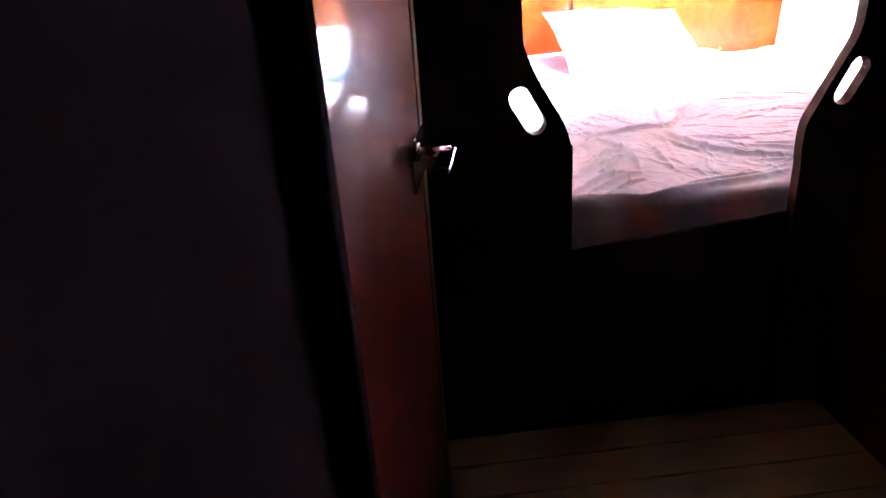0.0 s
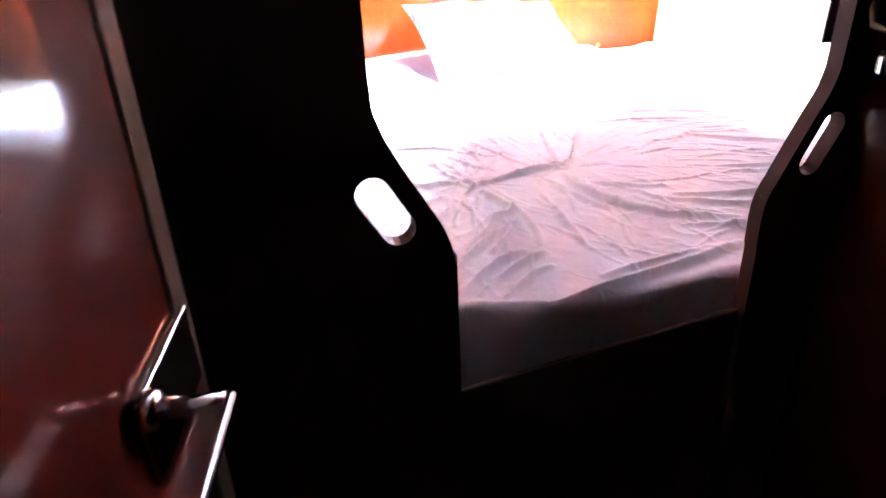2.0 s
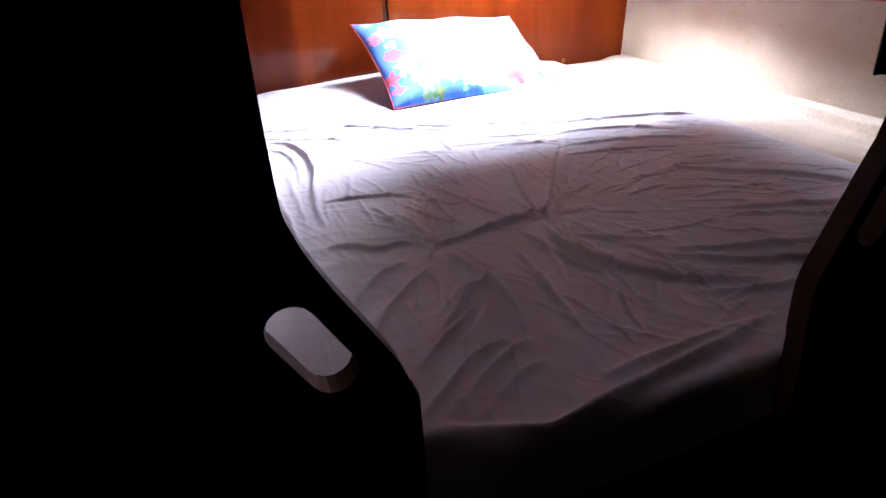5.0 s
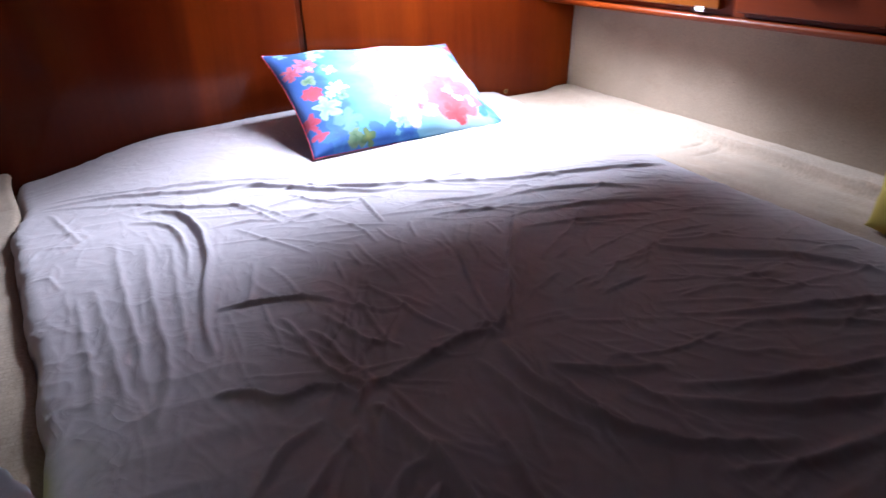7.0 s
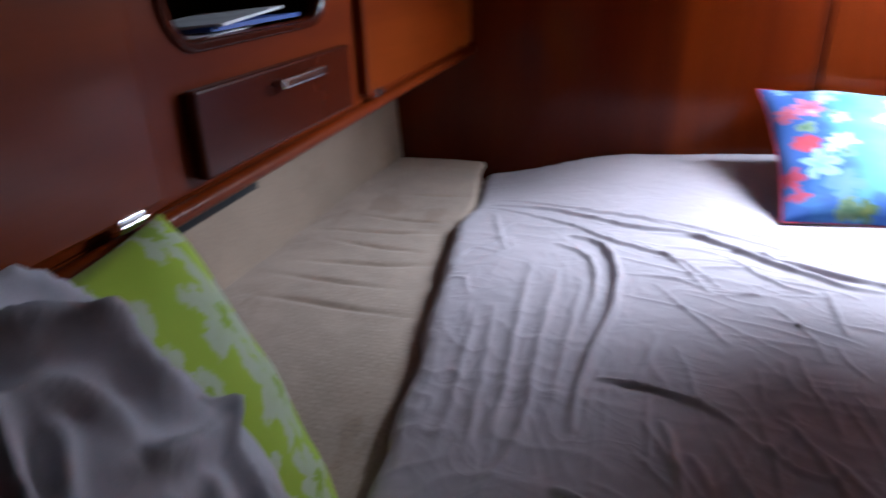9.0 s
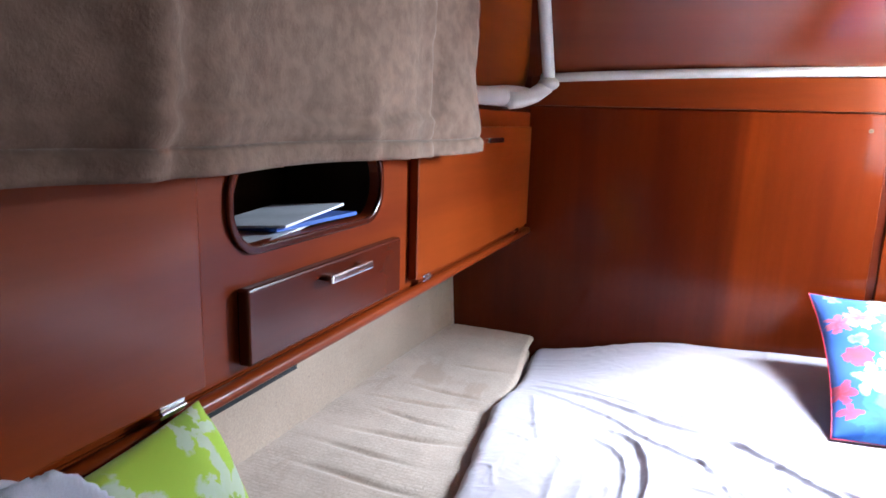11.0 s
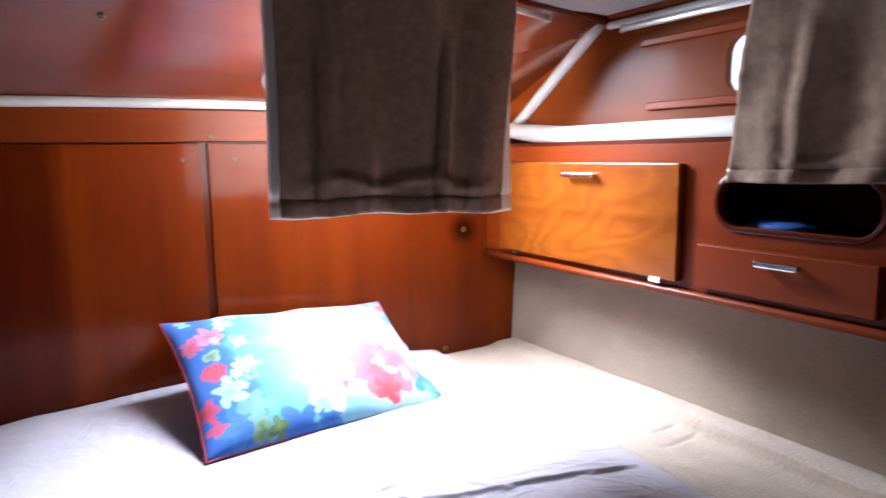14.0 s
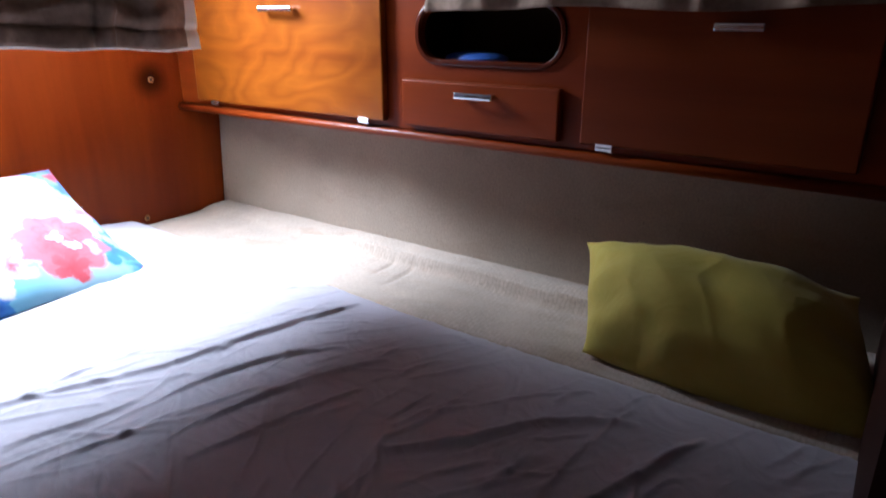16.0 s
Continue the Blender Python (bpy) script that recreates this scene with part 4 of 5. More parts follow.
# ---- curtains ----
def curtain(label, at, origin, across, wide, drop, sag, lean, folds, seed, lining=(0.0, 0.0), skew=0.0, ridge=0.007, depth=0.6, flare=0.0):
    """A velour curtain: origin is its upper corner, across the way of its width; lean is the way its folds stand out."""
    origin, across, lean = Vector(origin), Vector(across).normalized(), Vector(lean).normalized()
    root = thing("curtain", at, label, "curtain", "cabin curtains")

    def fn(off, grow, low):
        def place(u, v):
            amp = 0.004 + 0.012 * v
            f = amp * math.sin(2 * math.pi * folds * (u + 0.08 * wiggle(u, v, seed, 2.2)) + seed) + 0.022 * wiggle(u, 0.5 * v, seed, 3.0) + 0.004 * wiggle(u, v, seed, 11)
            hem = 0.007 * math.exp(-((v - 0.925) / 0.012) ** 2)
            swag = 0.865 + 0.022 * math.sin(2 * math.pi * 2.6 * u + seed) + 0.012 * wiggle(u, seed, 6, 7)
            f += (0.5 * ridge) * (math.exp(-((v - swag) / 0.020) ** 2) - 0.7 * math.exp(-((v - swag + 0.045) / 0.022) ** 2)) * smooth_step(0.02, 0.2, u) * smooth_step(1.0, 0.85, u)
            for line, tall, sharp in ((0.18, 0.0, 1.0), (0.36, 0.55, 0.5), (0.69, 0.10, 1.2), (0.86, 0.55, 0.7)):
                away = u - line - 0.025 * wiggle(v, seed, line, 2)
                f += sharp * ridge * (math.exp(-(away / 0.024) ** 2) - 0.9 * math.exp(-((away + 0.035) / 0.022) ** 2)) * smooth_step(tall, tall + 0.35, v)
            f *= depth if off >= 0 else 0.35 * depth
            x = u * wide + 0.012 * (v - 0.3) * wiggle(u, v, seed + 5, 2) + (u * grow * v - 0.014 * (1 - u) if off < 0 else 0.0) + skew * (1 - v) * (1 - u) + flare * (1 - v) * u
            z = -v * (drop + low + sag * u) + 0.010 * v * wiggle(u, seed, 2, 4)
            return origin + across * x + Vector((0, 0, z)) + lean * (f + off - hem)
        return place

    surface("cloth", fn(0.0, 0.0, 0.0), 90, 70, VELOUR, root, "dark brown velour face", thick=0.004)
    surface("lining", fn(-0.030, lining[0], lining[1]), 90, 70, LINING, root, "cream lining showing at the edges", thick=0.002)
    surface("hem", lambda u, v: Vector(fn(0.0032, 0.0, 0.0)(u, 0.925 + 0.073 * v)), 90, 5, VELOUR, root, "turned-up hem", thick=0.002)
    return root


curtain("brown velour curtain hanging free below the roof hatch", (0.36, 2.45, 1.28), (0.052, 2.455, 1.822), (1, 0, 0), 0.607, 0.536, 0.022, (0, -1, 0), 3.4, 1.3, (0.052, 0.006), 0.0, 0.018, 1.0, 0.05)
curtain("brown velour curtain over the starboard port", (0.93, 1.55, 1.35), (0.935, 1.985, 1.735), (0, -1, 0), 0.89, 0.385, 0.0, (-1, 0, 0), 4.2, 4.1, (0.010, -0.01), 0.06, 0.009, 0.9)
curtain("brown velour curtain over the port side light", (-0.93, 1.6, 1.34), (-0.93, 2.245, 1.745), (0, -1, 0), 1.27, 0.398, 0.0, (1, 0, 0), 3.2, 7.7, (0.0, -0.012), 0.0, 0.010, 1.1)


def rail(label, points):
    r = thing("curtain_rail", points[0], label, "rail", "curtain rails")
    part("track", tube(points, 0.007, 1.3), ALUMINIUM, r, smooth=True)
    for q in (points[0], points[-1]):
        part("end_stop", rod(Vector(q) - Vector((0, 0, 0.010)), Vector(q) + Vector((0, 0, 0.012)), 0.006), WHITE_VINYL, r)


rail("slim aluminium curtain rail under the aft roof edge", [(-0.04 + 0.87 * i / 8, 2.472, ceiling_z(-0.04 + 0.87 * i / 8) - 0.034) for i in range(9)])
rail("slim aluminium curtain rail above the starboard port", [(0.985, 1.08 + 1.27 * i / 4, 1.748) for i in range(5)])
rail("slim aluminium curtain rail above the port side light", [(-0.945, 0.98 + 1.36 * i / 4, 1.748) for i in range(5)])

navy = thing("hanging_cloth", (0.09, 0.94, 1.095), "dark navy cloth hanging beside the partition", "cloth")
surface("cloth", lambda u, v: (0.045 + 0.10 * u + 0.006 * math.sin(4 * u), 0.935 + 0.018 * math.sin(11 * u + v) , 1.82 - 0.725 * v), 16, 20, NAVY, navy, thick=0.004)


# ---- berth ----
def left_edge_x(y):
    """Where the sheet meets the port side cushion."""
    return -0.775 - 0.105 * smooth_step(1.45, 2.45, y) - 0.06 * smooth_step(2.5, 3.0, y)


def right_edge_x(y):
    return 0.722 + 0.045 * smooth_step(1.2, 2.9, y)


FOLDS = []


def fold(height, width, *line):
    """A crease in the sheet along a smooth line: a crisp ridge with a shallow groove at one side."""
    pts = curve(line, 5) if len(line) > 2 else [line[0], tuple((a + b) / 2 for a, b in zip(*line)), line[1]]
    FOLDS.append((1.12 * height, width, np.array(pts)))


# the hooked fold, the folds round the two knots, those before the pillow, along the port edge, to starboard and at the foot
fold(0.017, 0.016, (-0.61, 2.323), (-0.536, 2.268), (-0.501, 2.147), (-0.498, 1.994), (-0.517, 1.862), (-0.533, 1.749), (-0.538, 1.636))
fold(0.009, 0.014, (-0.634, 2.271), (-0.558, 2.195), (-0.534, 2.07), (-0.538, 1.936))
fold(0.011, 0.010, (-0.511, 1.775), (-0.454, 1.767), (-0.373, 1.738), (-0.32, 1.692))
fold(0.007, 0.012, (-0.32, 1.692), (-0.274, 1.633), (-0.212, 1.617))
fold(0.015, 0.017, (-0.351, 1.436), (-0.26, 1.462), (-0.172, 1.486), (-0.123, 1.478))
fold(0.012, 0.012, (-0.117, 1.46), (-0.058, 1.556), (0.005, 1.669), (0.142, 1.851))
fold(0.016, 0.019, (-0.135, 1.453), (-0.14, 1.37), (-0.124, 1.282), (-0.091, 1.202), (-0.031, 1.139), (0.086, 1.093))
fold(0.01, 0.016, (-0.187, 1.429), (-0.174, 1.333), (-0.155, 1.252), (-0.125, 1.211))
fold(0.013, 0.016, (-0.367, 1.419), (-0.415, 1.468), (-0.471, 1.462), (-0.514, 1.504), (-0.558, 1.521))
fold(0.015, 0.018, (-0.364, 1.404), (-0.341, 1.328), (-0.327, 1.254), (-0.327, 1.181), (-0.345, 1.113))
fold(0.01, 0.018, (-0.437, 1.4), (-0.508, 1.357), (-0.564, 1.281))
fold(0.011, 0.018, (-0.396, 1.368), (-0.467, 1.307), (-0.523, 1.246), (-0.556, 1.187))
fold(0.009, 0.018, (-0.369, 1.284), (-0.418, 1.216), (-0.478, 1.147))
fold(0.009, 0.018, (-0.344, 1.236), (-0.392, 1.171), (-0.441, 1.119))
fold(0.011, 0.018, (-0.231, 1.348), (-0.247, 1.236), (-0.258, 1.148), (-0.267, 1.084))
fold(0.009, 0.014, (-0.365, 1.445), (-0.395, 1.516), (-0.406, 1.625), (-0.42, 1.687))
fold(0.008, 0.013, (-0.363, 1.482), (-0.366, 1.556), (-0.386, 1.625))
fold(0.008, 0.012, (-0.27, 1.51), (-0.322, 1.564), (-0.353, 1.66))
fold(0.007, 0.012, (-0.176, 1.5), (-0.211, 1.569), (-0.238, 1.665), (-0.273, 1.729))
fold(0.008, 0.012, (-0.114, 1.499), (-0.107, 1.586), (-0.078, 1.688), (-0.042, 1.785))
fold(0.012, 0.01, (-0.144, 1.517), (-0.125, 1.489), (-0.097, 1.501), (-0.128, 1.46))
fold(0.012, 0.01, (-0.377, 1.47), (-0.357, 1.44), (-0.38, 1.409), (-0.394, 1.391))
fold(0.006, 0.02, (-0.665, 2.169), (-0.651, 1.886), (-0.644, 1.71), (-0.649, 1.601))
fold(0.007, 0.022, (-0.608, 2.134), (-0.606, 1.832), (-0.607, 1.625), (-0.645, 1.488))
fold(0.005, 0.022, (-0.703, 1.96), (-0.681, 1.71), (-0.671, 1.552))
fold(0.004, 0.016, (-0.557, 2.103), (-0.563, 1.861), (-0.57, 1.688))
fold(0.004, 0.022, (-0.735, 1.936), (-0.718, 1.711), (-0.71, 1.542))
fold(0.0045, 0.014, (-0.806, 2.447), (-0.768, 2.326), (-0.723, 2.194))
fold(0.003, 0.012, (-0.823, 2.159), (-0.797, 2.213), (-0.728, 2.19))
fold(0.0035, 0.012, (-0.825, 2.048), (-0.784, 2.054), (-0.759, 1.979))
fold(0.012, 0.014, (-0.841, 2.53), (-0.653, 2.493), (-0.477, 2.397), (-0.331, 2.36), (-0.195, 2.249), (-0.07, 2.153), (0.035, 2.151))
fold(0.008, 0.012, (-0.83, 2.60), (-0.581, 2.506), (-0.367, 2.431), (-0.20, 2.35), (-0.05, 2.25))
fold(0.008, 0.012, (-0.83, 2.50), (-0.631, 2.403), (-0.518, 2.303), (-0.373, 2.22), (-0.305, 2.11))
fold(0.010, 0.014, (-0.25, 2.34), (-0.12, 2.22), (0.0, 2.17), (0.14, 2.12))
fold(0.005, 0.011, (-0.45, 2.30), (-0.373, 2.20), (-0.33, 2.08))
fold(0.006, 0.011, (-0.28, 2.272), (-0.207, 2.159), (-0.133, 2.112))
fold(0.008, 0.009, (-0.118, 2.132), (-0.122, 2.04), (-0.126, 1.967))
fold(0.006, 0.010, (-0.014, 2.042), (0.064, 2.022), (0.177, 2.001))
fold(0.006, 0.010, (-0.007, 1.958), (0.087, 1.944), (0.173, 1.909))
fold(0.011, 0.015, (0.12, 2.13), (0.291, 2.059), (0.453, 2.02), (0.60, 1.99), (0.70, 1.99))
fold(0.009, 0.013, (0.191, 1.982), (0.356, 1.939), (0.51, 1.851))
fold(0.008, 0.013, (0.187, 1.867), (0.343, 1.825), (0.523, 1.76))
fold(0.007, 0.012, (0.132, 1.806), (0.276, 1.758), (0.417, 1.722))
fold(0.004, 0.010, (-0.236, 2.066), (-0.187, 1.964), (-0.177, 1.88))
fold(0.004, 0.010, (-0.429, 2.114), (-0.364, 1.995), (-0.313, 1.905))
fold(0.012, 0.02, (0.302, 1.591), (0.397, 1.504), (0.516, 1.416), (0.596, 1.295))
fold(0.01, 0.018, (0.201, 1.353), (0.334, 1.304), (0.484, 1.252), (0.621, 1.208))
fold(0.008, 0.016, (0.2, 1.312), (0.333, 1.254), (0.45, 1.174))
fold(0.011, 0.018, (0.027, 1.237), (0.172, 1.177), (0.355, 1.13))
fold(0.012, 0.019, (-0.018, 1.238), (0.087, 1.156), (0.205, 1.1), (0.303, 1.076))
fold(0.009, 0.018, (-0.048, 1.1), (0.07, 1.06), (0.197, 1.048))
fold(0.008, 0.016, (-0.099, 1.366), (-0.038, 1.31), (0.052, 1.277))
fold(0.016, 0.024, (-0.531, 0.975), (-0.445, 0.925), (-0.39, 0.908), (-0.303, 0.928), (-0.184, 0.954), (0.018, 1.005))
fold(0.01, 0.02, (-0.3, 0.966), (-0.185, 0.983), (-0.01, 1.001))
fold(0.012, 0.02, (-0.539, 0.998), (-0.45, 1.08), (-0.376, 1.109))
fold(0.01, 0.018, (-0.506, 0.983), (-0.412, 1.062), (-0.341, 1.093))
fold(0.011, 0.018, (-0.514, 1.093), (-0.44, 1.167), (-0.348, 1.231))
fold(0.008, 0.016, (-0.472, 0.961), (-0.401, 1.021), (-0.352, 1.039))
fold(0.009, 0.018, (-0.454, 1.209), (-0.384, 1.262), (-0.313, 1.291))


# many small creases: round the knots they run towards them, elsewhere across
rng = random.Random(7)
for _ in range(520):
    cx, cy = rng.uniform(-0.78, 0.68), rng.uniform(1.0, 2.45)
    knot = min(((-0.357, 1.472), (-0.119, 1.49)), key=lambda k: math.hypot(cx - k[0], cy - k[1]))
    away = math.hypot(cx - knot[0], cy - knot[1])
    ang = math.atan2(cy - knot[1], cx - knot[0]) + rng.gauss(0, 0.25)
    if away > 0.45:
        ang = rng.gauss(-0.35, 0.25) if cx > -0.45 else rng.gauss(1.5, 0.2)
    if cx < -0.48:
        ang = rng.gauss(1.62, 0.22)
    length, bend = rng.uniform(0.06, 0.24), rng.gauss(0, 0.10)
    dx, dy = math.cos(ang) * length / 2, math.sin(ang) * length / 2
    fold(rng.uniform(0.0014, 0.0046) * (0.3 if cx < -0.45 else 0.95), rng.uniform(0.006, 0.013), (cx - dx, cy - dy), (cx - dy * bend, cy + dx * bend), (cx + dx, cy + dy))


def fold_height(gx, gy, folds):
    """Heights of all the creases at arrays of places."""
    h = np.zeros_like(gx)
    for height, width, pts in folds:
        lo, hi = pts.min(0) - 3.2 * width, pts.max(0) + 3 * width
        inside = (gx > lo[0]) & (gx < hi[0]) & (gy > lo[1]) & (gy < hi[1])
        x, y = gx[inside], gy[inside]
        best = np.full_like(x, 9.0)
        side = np.zeros_like(x)
        part_way = np.zeros_like(x)
        n = len(pts) - 1
        for i in range(n):
            a, d = pts[i], pts[i + 1] - pts[i]
            length = max(1e-6, float(d @ d))
            t = np.clip(((x - a[0]) * d[0] + (y - a[1]) * d[1]) / length, 0, 1)
            px, py = x - a[0] - t * d[0], y - a[1] - t * d[1]
            dist = np.hypot(px, py)
            near = dist < best
            best = np.where(near, dist, best)
            side = np.where(near, np.sign(px * d[1] - py * d[0]), side)
            part_way = np.where(near, (i + t) / n, part_way)
        fade = np.clip(np.sin(np.pi * np.clip(part_way, 0, 1)), 0, 1) ** 0.6
        width *= 0.58
        s = best / width * np.where(side > 0, 1.0, 1.6)
        h[inside] += height * fade * (0.55 * np.exp(-s * s) + 0.45 * np.exp(-1.3 * s) - 0.13 * np.exp(-((best / width - 1.3) / 0.8) ** 2) * (side > 0))
    return h


def bed_height(x, y):
    """The soft shape of the made-up mattress."""
    z = 0.737 + 0.028 * math.exp(-((x - 0.05) / 0.45) ** 2) * smooth_step(2.62, 2.97, y)
    z -= 0.085 * smooth_step(-0.45, -0.98, x) * smooth_step(2.3, 2.95, y)
    z -= 0.020 * smooth_step(0.55, 0.80, x)
    z += 0.006 * wiggle(x, y, 2, 2.5)
    return z


def make_sheet():
    nu, nv = 460, 600
    us, vs = np.linspace(0, 1, nu + 1), np.linspace(0, 1, nv + 1)
    y_fore, y_aft = 0.905, 2.994
    X, Y, Z = (np.zeros((nv + 1, nu + 1)) for _ in range(3))
    for j, v in enumerate(vs):
        drop_v = max(0.0, 0.05 - v) / 0.05              # the fore skirt
        y = y_fore + (y_aft - y_fore) * max(0.0, v - 0.05) / 0.95
        xl, xr = left_edge_x(y), right_edge_x(y)
        for i, u in enumerate(us):
            dl, dr = max(0.0, 0.05 - u) / 0.05, max(0.0, u - 0.97) / 0.03
            x = xl + (xr - xl) * min(1.0, max(0.0, u - 0.05) / 0.92)
            e = min(x - xl, 0.035)
            r = 0.035
            z = bed_height(x, y) - (r - math.sqrt(max(0.0, r * r - (r - e) ** 2))) * 0.8
            e = min(y - y_fore, 0.022)
            z -= 0.022 - math.sqrt(max(0.0, 0.000484 - (0.022 - e) ** 2))
            e = min(xr - x, 0.03)
            z -= (0.03 - math.sqrt(max(0.0, 0.0009 - (0.03 - e) ** 2))) * 0.6
            Z[j, i] = z - 0.115 * dl - 0.05 * dr - 0.165 * drop_v
            X[j, i] = x - 0.012 * dl + 0.006 * dr + 0.010 * dl * wiggle(y, 0, 7, 9) + (0.012 * wiggle(y, 1, 7, 7) + 0.007 * wiggle(y, 2, 7, 17)) * max(0.0, 1 - (x - xl) / 0.07)
            back = 0.06 * smooth_step(-0.44, -0.58, x) + 0.012 * smooth_step(-0.25, 0.1, x)
            Y[j, i] = y + back * max(0.0, 1 - (y - y_fore) / 0.4) + 0.012 * drop_v
    small = np.zeros_like(X)
    for j in range(nv + 1):
        for i in range(nu + 1):
            x, y = X[j, i], Y[j, i]
            ridge = 1 - abs(wiggle(x * 0.8 + 0.3 * wiggle(x, y, 9, 4), y * 1.6, 4, 9))
            small[j, i] = 0.0032 * (ridge ** 4 - 0.3) * smooth_step(-0.1, 0.35, wiggle(x, y, 11, 3.5) + 0.15) + 0.0006 * wiggle(x, y, 3, 34)
    # creases never run quite true
    WX = X + 0.005 * np.sin(9 * X + 7 * Y) + 0.0012 * np.sin(53 * Y + 31 * np.sin(5 * X))
    WY = Y + 0.005 * np.sin(8 * Y - 11 * X) + 0.0012 * np.sin(49 * X + 29 * np.sin(4 * Y))
    Z += fold_height(WX, WY, FOLDS) + small
    verts = np.stack([X, Y, Z], -1).reshape(-1, 3)
    idx = np.arange((nu + 1) * (nv + 1)).reshape(nv + 1, nu + 1)
    faces = np.stack([idx[:-1, :-1], idx[:-1, 1:], idx[1:, 1:], idx[1:, :-1]], -1).reshape(-1, 4)
    me = bpy.data.meshes.new("bed_sheet")
    me.from_pydata(verts.tolist(), [], faces.tolist())
    ob = new("bed_sheet", me)
    tagged(ob, "creased lavender-grey sheet stretched over the berth mattress", "bed sheet")
    return finish(ob, SHEET)


def berth():
    root = thing("berth", (0, 2.0, 0.0), "wide built-in double berth with a mattress under a sheet", "bed")
    part("base", box(-0.90, 0.735, 0.932, 2.985, 0.0, 0.55), PARTITION_WOOD, root)
    part("mattress", plate([(left_edge_x(0.96 + 0.2 * k) + 0.03, 0.96 + 0.2 * k) for k in range(11)] + [(right_edge_x(2.96 - 0.2 * k) - 0.025, 2.96 - 0.2 * k) for k in range(11)], [],
                           lambda a, b: Vector((a, b, 0.55)), Vector((0, 0, 0.085))), MATTRESS, root, "striped mattress side")


berth()
make_sheet()


def cushion(label, inner, outer, puckers, seed):
    """A flat moquette side cushion between two lines x(y), its aft corner rounded."""
    root = thing("berth_cushion", ((inner(2) + outer(2)) / 2, 2.0, 0.55), label, "cushion", "side berth cushions")
    sx = 1 if inner(2) > 0 else -1

    def top(u, v):
        y = (0.988 if sx > 0 else 0.96) + (2.992 - (0.988 if sx > 0 else 0.96)) * v
        a, b = inner(y), outer(y)
        x = a + (b - a) * u
        r = 0.016
        e = min(abs(x - a), r)
        z = 0.702 - (r - math.sqrt(max(0.0, r * r - (r - e) ** 2))) * 0.9
        e = min(2.992 - y, r)
        z -= (r - math.sqrt(max(0.0, r * r - (r - e) ** 2))) * 0.5
        z += 0.004 * wiggle(x, y, seed, 5) + 0.0015 * wiggle(x, y, seed, 18)
        for cy, cu, w, hgt in puckers:
            z += hgt * math.exp(-((y - cy - 0.05 * (u - cu) * math.sin(40 * cy)) / 0.008) ** 2) * math.exp(-((u - cu) / w) ** 2)
        if sx > 0:
            z += 0.028 * math.exp(-((u - 0.66 - 0.05 * wiggle(y, 0, 2, 2)) / 0.030) ** 2) * smooth_step(2.55, 2.25, y) + 0.012 * smooth_step(0.58, 0.8, u) + 0.004 * wiggle(2.2 * u, y, 4, 4) * smooth_step(2.5, 2.1, y)
        return (x, y, z)
    surface("top", top, 60, 420, BEIGE, root)
    part("body", plate([(inner(0.99 + 0.2 * k) + sx * 0.012, 0.99 + 0.2 * k) for k in range(11)] + [(outer(2.99 - 0.2 * k) - sx * 0.006, 2.99 - 0.2 * k) for k in range(11)], [],
                       lambda a, b: Vector((a, b, 0.545)), Vector((0, 0, 0.105))), BEIGE, root, rounding=0.01)
    part("base", box(inner(2) + sx * 0.03, sx * 1.38, 0.988, 2.99, 0.0, 0.544), PARTITION_WOOD, root)


cushion("beige moquette cushion along the starboard hull", lambda y: right_edge_x(y) + 0.010, lambda y: 1.125 - 0.018 * clamp01((y - 1.6) / 1.4), ((2.05, 0.5, 0.2, -0.006), (2.12, 0.55, 0.15, -0.006)), 2)
cushion("beige moquette cushion along the port hull", lambda y: left_edge_x(y) - 0.003, lambda y: -1.305 + 0.06 * clamp01((y - 1.6) / 1.4),
        ((2.42, 0.40, 0.20, -0.008), (2.33, 0.46, 0.24, -0.009), (2.24, 0.45, 0.2, -0.007), (2.15, 0.40, 0.24, -0.009), (2.05, 0.52, 0.2, -0.008), (1.95, 0.45, 0.25, -0.008), (2.62, 0.3, 0.15, -0.006)), 5)


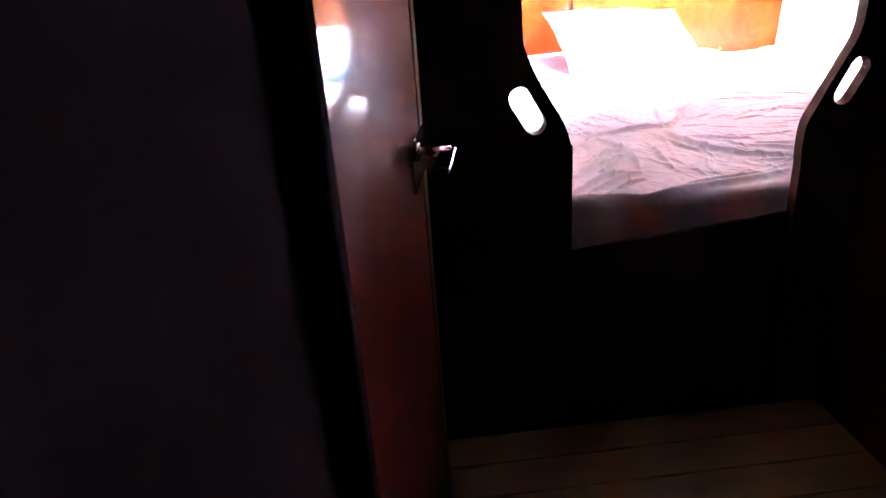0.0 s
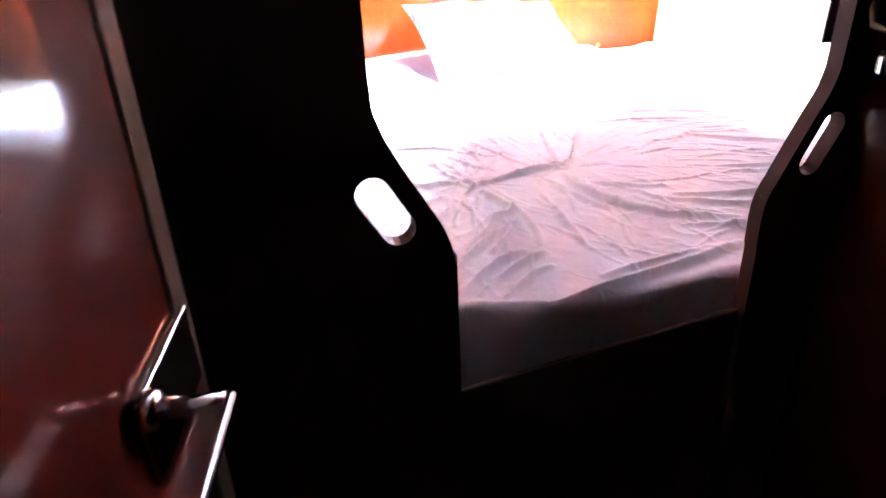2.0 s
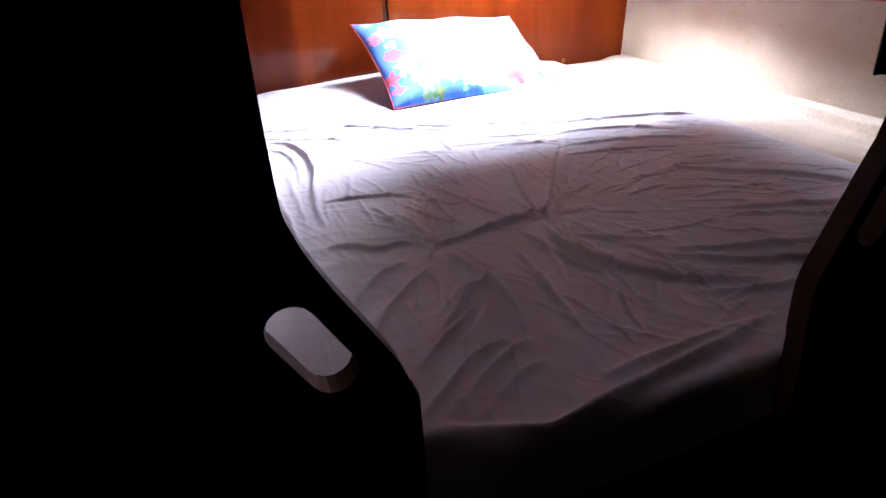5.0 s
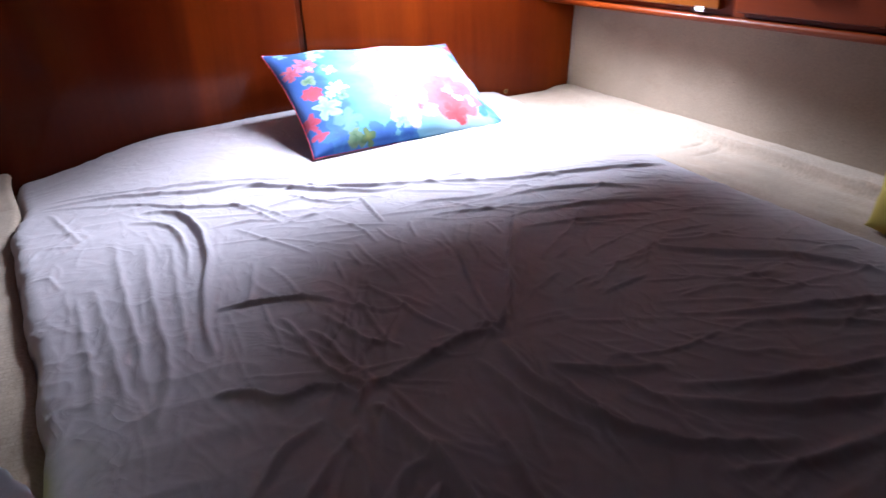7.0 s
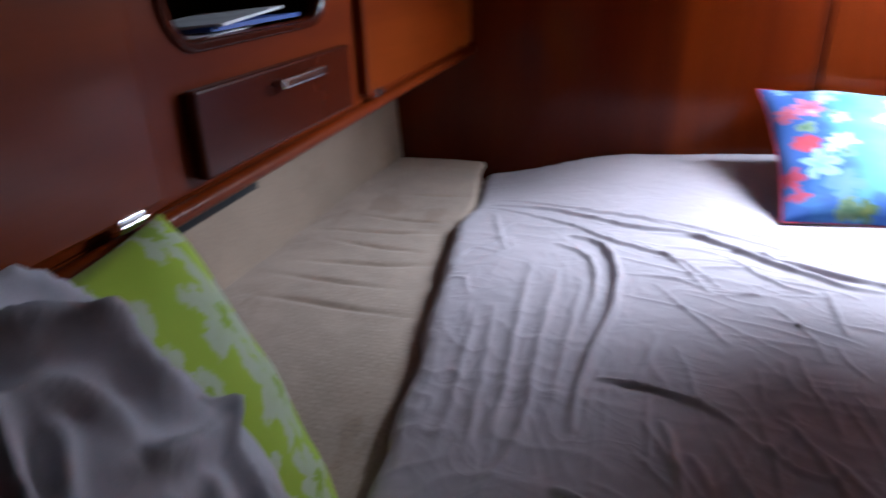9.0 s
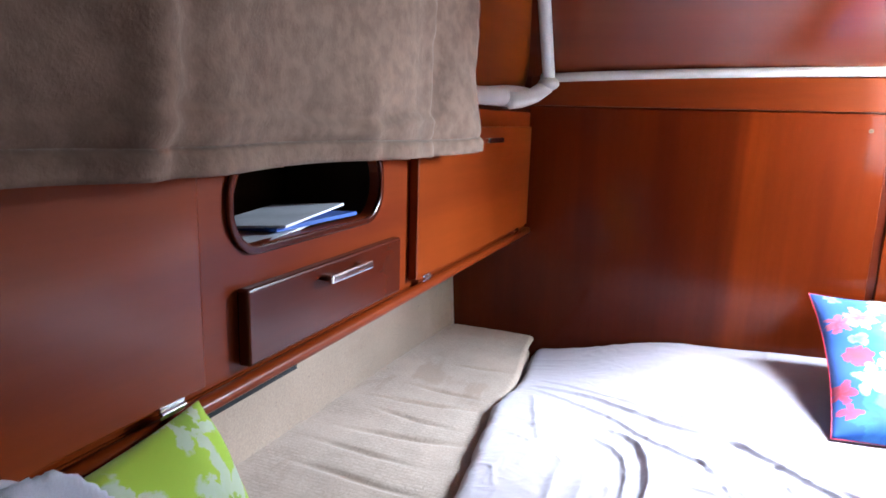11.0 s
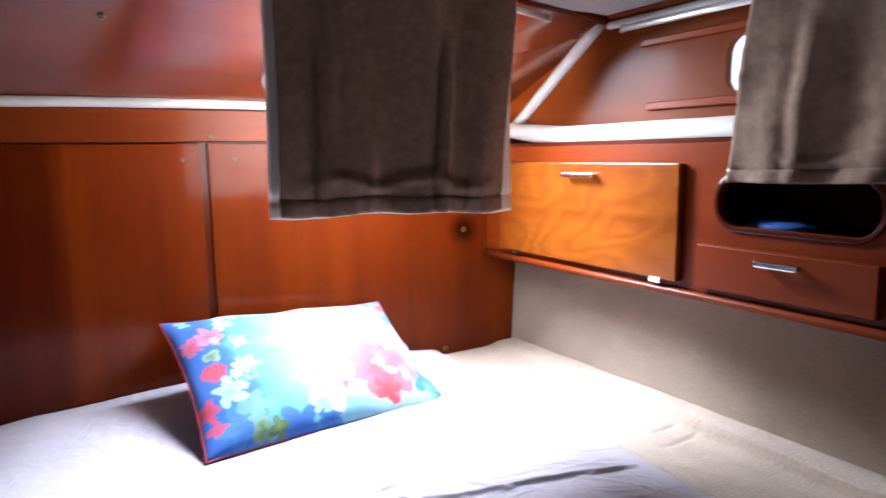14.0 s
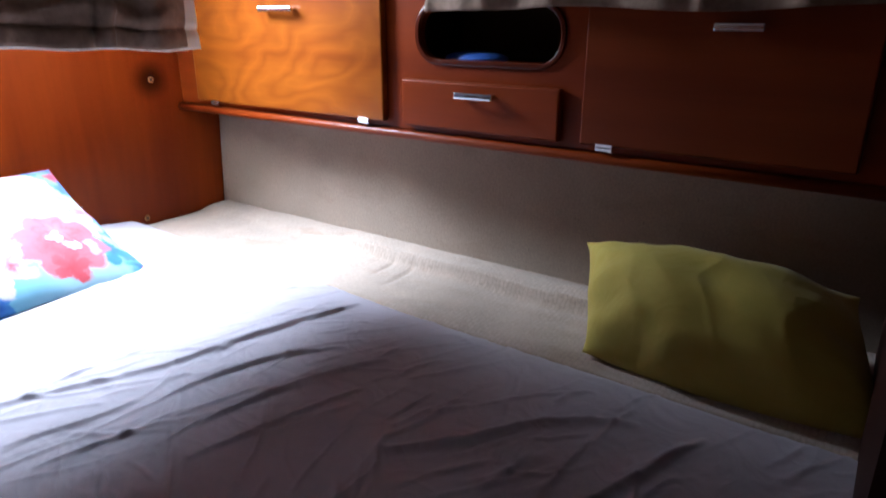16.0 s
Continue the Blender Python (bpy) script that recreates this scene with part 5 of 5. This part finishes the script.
# ---- pillows and bedding ----
def pillow(name, label, category, m, wide, high, thick, mat, seed, n=64, lumps=0.012, ears=0.0, seam=None, puff=0.55, belly=0.0, tuck=0.006, pleats=0.0, arch=0.0):
    """A stuffed pillow with pinched corners; its face looks along +z of the pose m."""
    me = bpy.data.meshes.new(name)
    verts, uvs, faces = [], [], []
    for side in (1, -1):
        for j in range(n + 1):
            for i in range(n + 1):
                u, v = 2 * i / n - 1, 2 * j / n - 1
                body = max(0.0, (1 - abs(u) ** 2.6) * (1 - abs(v) ** 2.6)) ** puff
                pinch = 1 - (0.055 - belly) * (1 - v * v) * abs(u) ** 3 + ears * (abs(u) * abs(v)) ** 6
                pinch_v = 1 - (0.075 - arch) * (1 - u * u) * abs(v) ** 3 + ears * (abs(u) * abs(v)) ** 6
                rad = math.hypot(u, v)
                crease = tuck * math.sin(9 * math.atan2(v, u) + seed + 2 * wiggle(u, v, seed, 2)) * smooth_step(0.55, 1.15, rad) * body ** 0.4
                if pleats:
                    q = u + 0.30 * v + 0.12 * wiggle(u, v, seed, 2)
                    crease += side * pleats * (1 - abs(math.sin(7.5 * q + seed))) ** 2 * smooth_step(-0.1, -0.7, u) * body ** 0.3
                    crease += side * 0.7 * pleats * (1 - abs(math.sin(5 * (u - 0.2 * v) + 1.5 * wiggle(u, v, 3, 1.5)))) ** 3 * body ** 0.3
                z = side * (0.5 * thick * body + 0.0015) + lumps * body * wiggle(u, v, seed + side, 1.7) + crease
                verts.append(m @ Vector((0.5 * wide * u * pinch, 0.5 * high * v * pinch_v, z + 0.02 * thick * wiggle(u, v, seed, 4) * (1 - body))))
                uvs.append(((u + 1) / 2 if side > 0 else (1 - u) / 2, (v + 1) / 2))
        off = 0 if side > 0 else (n + 1) ** 2
        for j in range(n):
            for i in range(n):
                q = (off + j * (n + 1) + i, off + j * (n + 1) + i + 1, off + (j + 1) * (n + 1) + i + 1, off + (j + 1) * (n + 1) + i)
                faces.append(q if side > 0 else tuple(reversed(q)))
    rim = [i for i in range(n)] + [j * (n + 1) + n for j in range(n)] + [n * (n + 1) + i for i in range(n, 0, -1)] + [j * (n + 1) for j in range(n, 0, -1)]
    back = (n + 1) ** 2
    for a, b in zip(rim, rim[1:] + rim[:1]):
        faces.append((b, a, back + a, back + b))
    low = min(verts, key=lambda q: q.z)
    base = Vector((m.translation.x, m.translation.y, low.z))
    me.from_pydata([tuple(q - base) for q in verts], [], faces)
    layer = me.uv_layers.new(name="UVMap")
    for loop in me.loops:
        layer.data[loop.index].uv = uvs[loop.vertex_index]
    root = thing(name, base, label, category)
    cover = new("cover", me)
    cover.parent = root
    finish(cover, mat)
    if seam:
        pts = [verts[i] for i in rim] + [verts[rim[0]]]
        part("piping", tube(pts, 0.0012, sides=6), seam, root, "red piped seam", smooth=True)
    return root


def facing(centre, across, up):
    """A pose whose x runs across, y up and z out of a pillow's face."""
    x = Vector(across).normalized()
    y = (Vector(up) - x * Vector(up).dot(x)).normalized()
    z = x.cross(y)
    return Matrix(((x.x, y.x, z.x, centre[0]), (x.y, y.y, z.y, centre[1]), (x.z, y.z, z.z, centre[2]), (0, 0, 0, 1)))


def leaned(centre, across, up):
    """As facing(), for a soft pillow that has slumped askew: its sides follow up as it is."""
    m = facing(centre, across, up)
    y = Vector(up).normalized()
    m[0][1], m[1][1], m[2][1] = y.x, y.y, y.z
    return m


pillow("pillow", "bright blue pillow with pink and red flowers leaning on the bulkhead", "pillow",
       facing((0.190, 2.722, 0.838), (0.67, 0.055, -0.035), (0.0, 0.42, 0.222)), 0.685, 0.485, 0.13, FLORAL, 2.0, seam=plain("red_piping", (0.55, 0.03, 0.06), 0.7))
pillow("pillow", "plump mustard yellow pillow leaning in the starboard fore corner", "pillow",
       leaned((0.890, 1.272, 0.790), (0.0, -0.56, 0.0), (0.17, 0.075, 0.135)), 0.49, 0.25, 0.29, MUSTARD, 5.0, n=110, lumps=0.022, ears=0.05, puff=0.62, tuck=0.012, pleats=0.005, arch=0.26, belly=0.07)
pillow("pillow", "lime green pillow with white flowers leaning over the port cushion", "pillow",
       facing((-0.885, 1.262, 0.895), (0.0, 1.0, 0.0), (-0.42, 0.0, 0.92)), 0.40, 0.41, 0.13, LIME, 8.0, lumps=0.01, belly=0.12)


BLANKET_FOLDS = []


def drape(height, width, *line):
    """A fold over the heap, by bearing and rise on it in radians."""
    BLANKET_FOLDS.append((height, 1.05 * width, np.array(curve([(0.29 * a, 0.42 * b) for a, b in line], 5))))


drape(0.058, 0.040, (-0.35, 1.16), (-0.1, 1.10), (0.14, 1.03), (0.30, 0.93), (0.37, 0.82), (0.52, 0.69), (0.85, 0.50))
drape(0.050, 0.034, (0.0, 1.20), (0.39, 1.14), (0.61, 1.02), (0.75, 0.87), (0.95, 0.70))
drape(0.034, 0.024, (0.08, 0.78), (0.31, 0.71), (0.80, 0.55))
drape(0.036, 0.026, (-0.36, 0.93), (-0.2, 0.96), (0.0, 0.93), (0.14, 0.82))
drape(0.030, 0.020, (0.2, 0.97), (0.39, 0.90), (0.57, 0.80), (0.68, 0.66))
drape(0.034, 0.028, (-0.24, 1.0), (-0.30, 0.86), (-0.42, 0.72))
drape(0.032, 0.028, (-0.08, 0.90), (-0.22, 0.80), (-0.30, 0.66))
drape(0.030, 0.026, (0.80, 0.70), (0.52, 0.60), (0.38, 0.42), (0.30, 0.20))
drape(0.030, 0.026, (0.30, 0.66), (0.12, 0.52), (0.06, 0.30))
drape(0.026, 0.022, (0.10, 0.70), (-0.10, 0.55), (-0.16, 0.34))
drape(0.026, 0.022, (-0.62, 1.1), (-0.70, 0.80), (-0.80, 0.5))
drape(0.030, 0.026, (1.25, 1.05), (1.30, 0.8), (1.5, 0.5))
drape(0.030, 0.026, (1.8, 1.05), (1.9, 0.75), (1.8, 0.4))
rng = random.Random(21)
for _ in range(46):
    a, b, way = rng.uniform(-1.2, 1.6), rng.uniform(0.2, 1.15), rng.gauss(-0.7, 0.6)
    da, db = 0.22 * math.cos(way), 0.16 * math.sin(way)
    drape(rng.uniform(0.005, 0.013), rng.uniform(0.009, 0.018), (a - da, b - db), (a + rng.gauss(0, 0.04), b), (a + da, b + db))


def blanket_heap():
    """A crumpled grey blanket heaped in the port fore corner."""
    nu, nv = 260, 130
    U, V = np.meshgrid(np.linspace(0, 1, nu + 1), np.linspace(0, 1, nv + 1))
    swell = fold_height(0.29 * (2 * math.pi * U - math.pi), 0.42 * 0.5 * math.pi * V, BLANKET_FOLDS)

    def place(u, v):
        a, b = 2 * math.pi * u - math.pi, 0.5 * math.pi * v
        rise = swell[round(v * nv), round(u * nu)] * (1 - smooth_step(0.80, 0.97, v))
        n = Vector((math.cos(a) * math.cos(b), math.sin(a) * math.cos(b), math.sin(b)))
        k = 0.97 + 0.10 * wiggle(n.x, n.y, n.z, 1.6) + 0.012 * wiggle(n.x, n.y, n.z, 7) + 0.50 * rise / 0.32
        x, y, z = -1.025 + 0.355 * n.x * k, 1.165 + 0.25 * n.y * k, 0.70 + 0.455 * n.z ** 0.8 * k
        return (x, max(0.935, y), z)
    root = thing("blanket", (-1.005, 1.19, 0.70), "crumpled dark grey blanket heaped beside the green pillow", "blanket")
    surface("cloth", place, nu, nv, BLANKET, root)


blanket_heap()
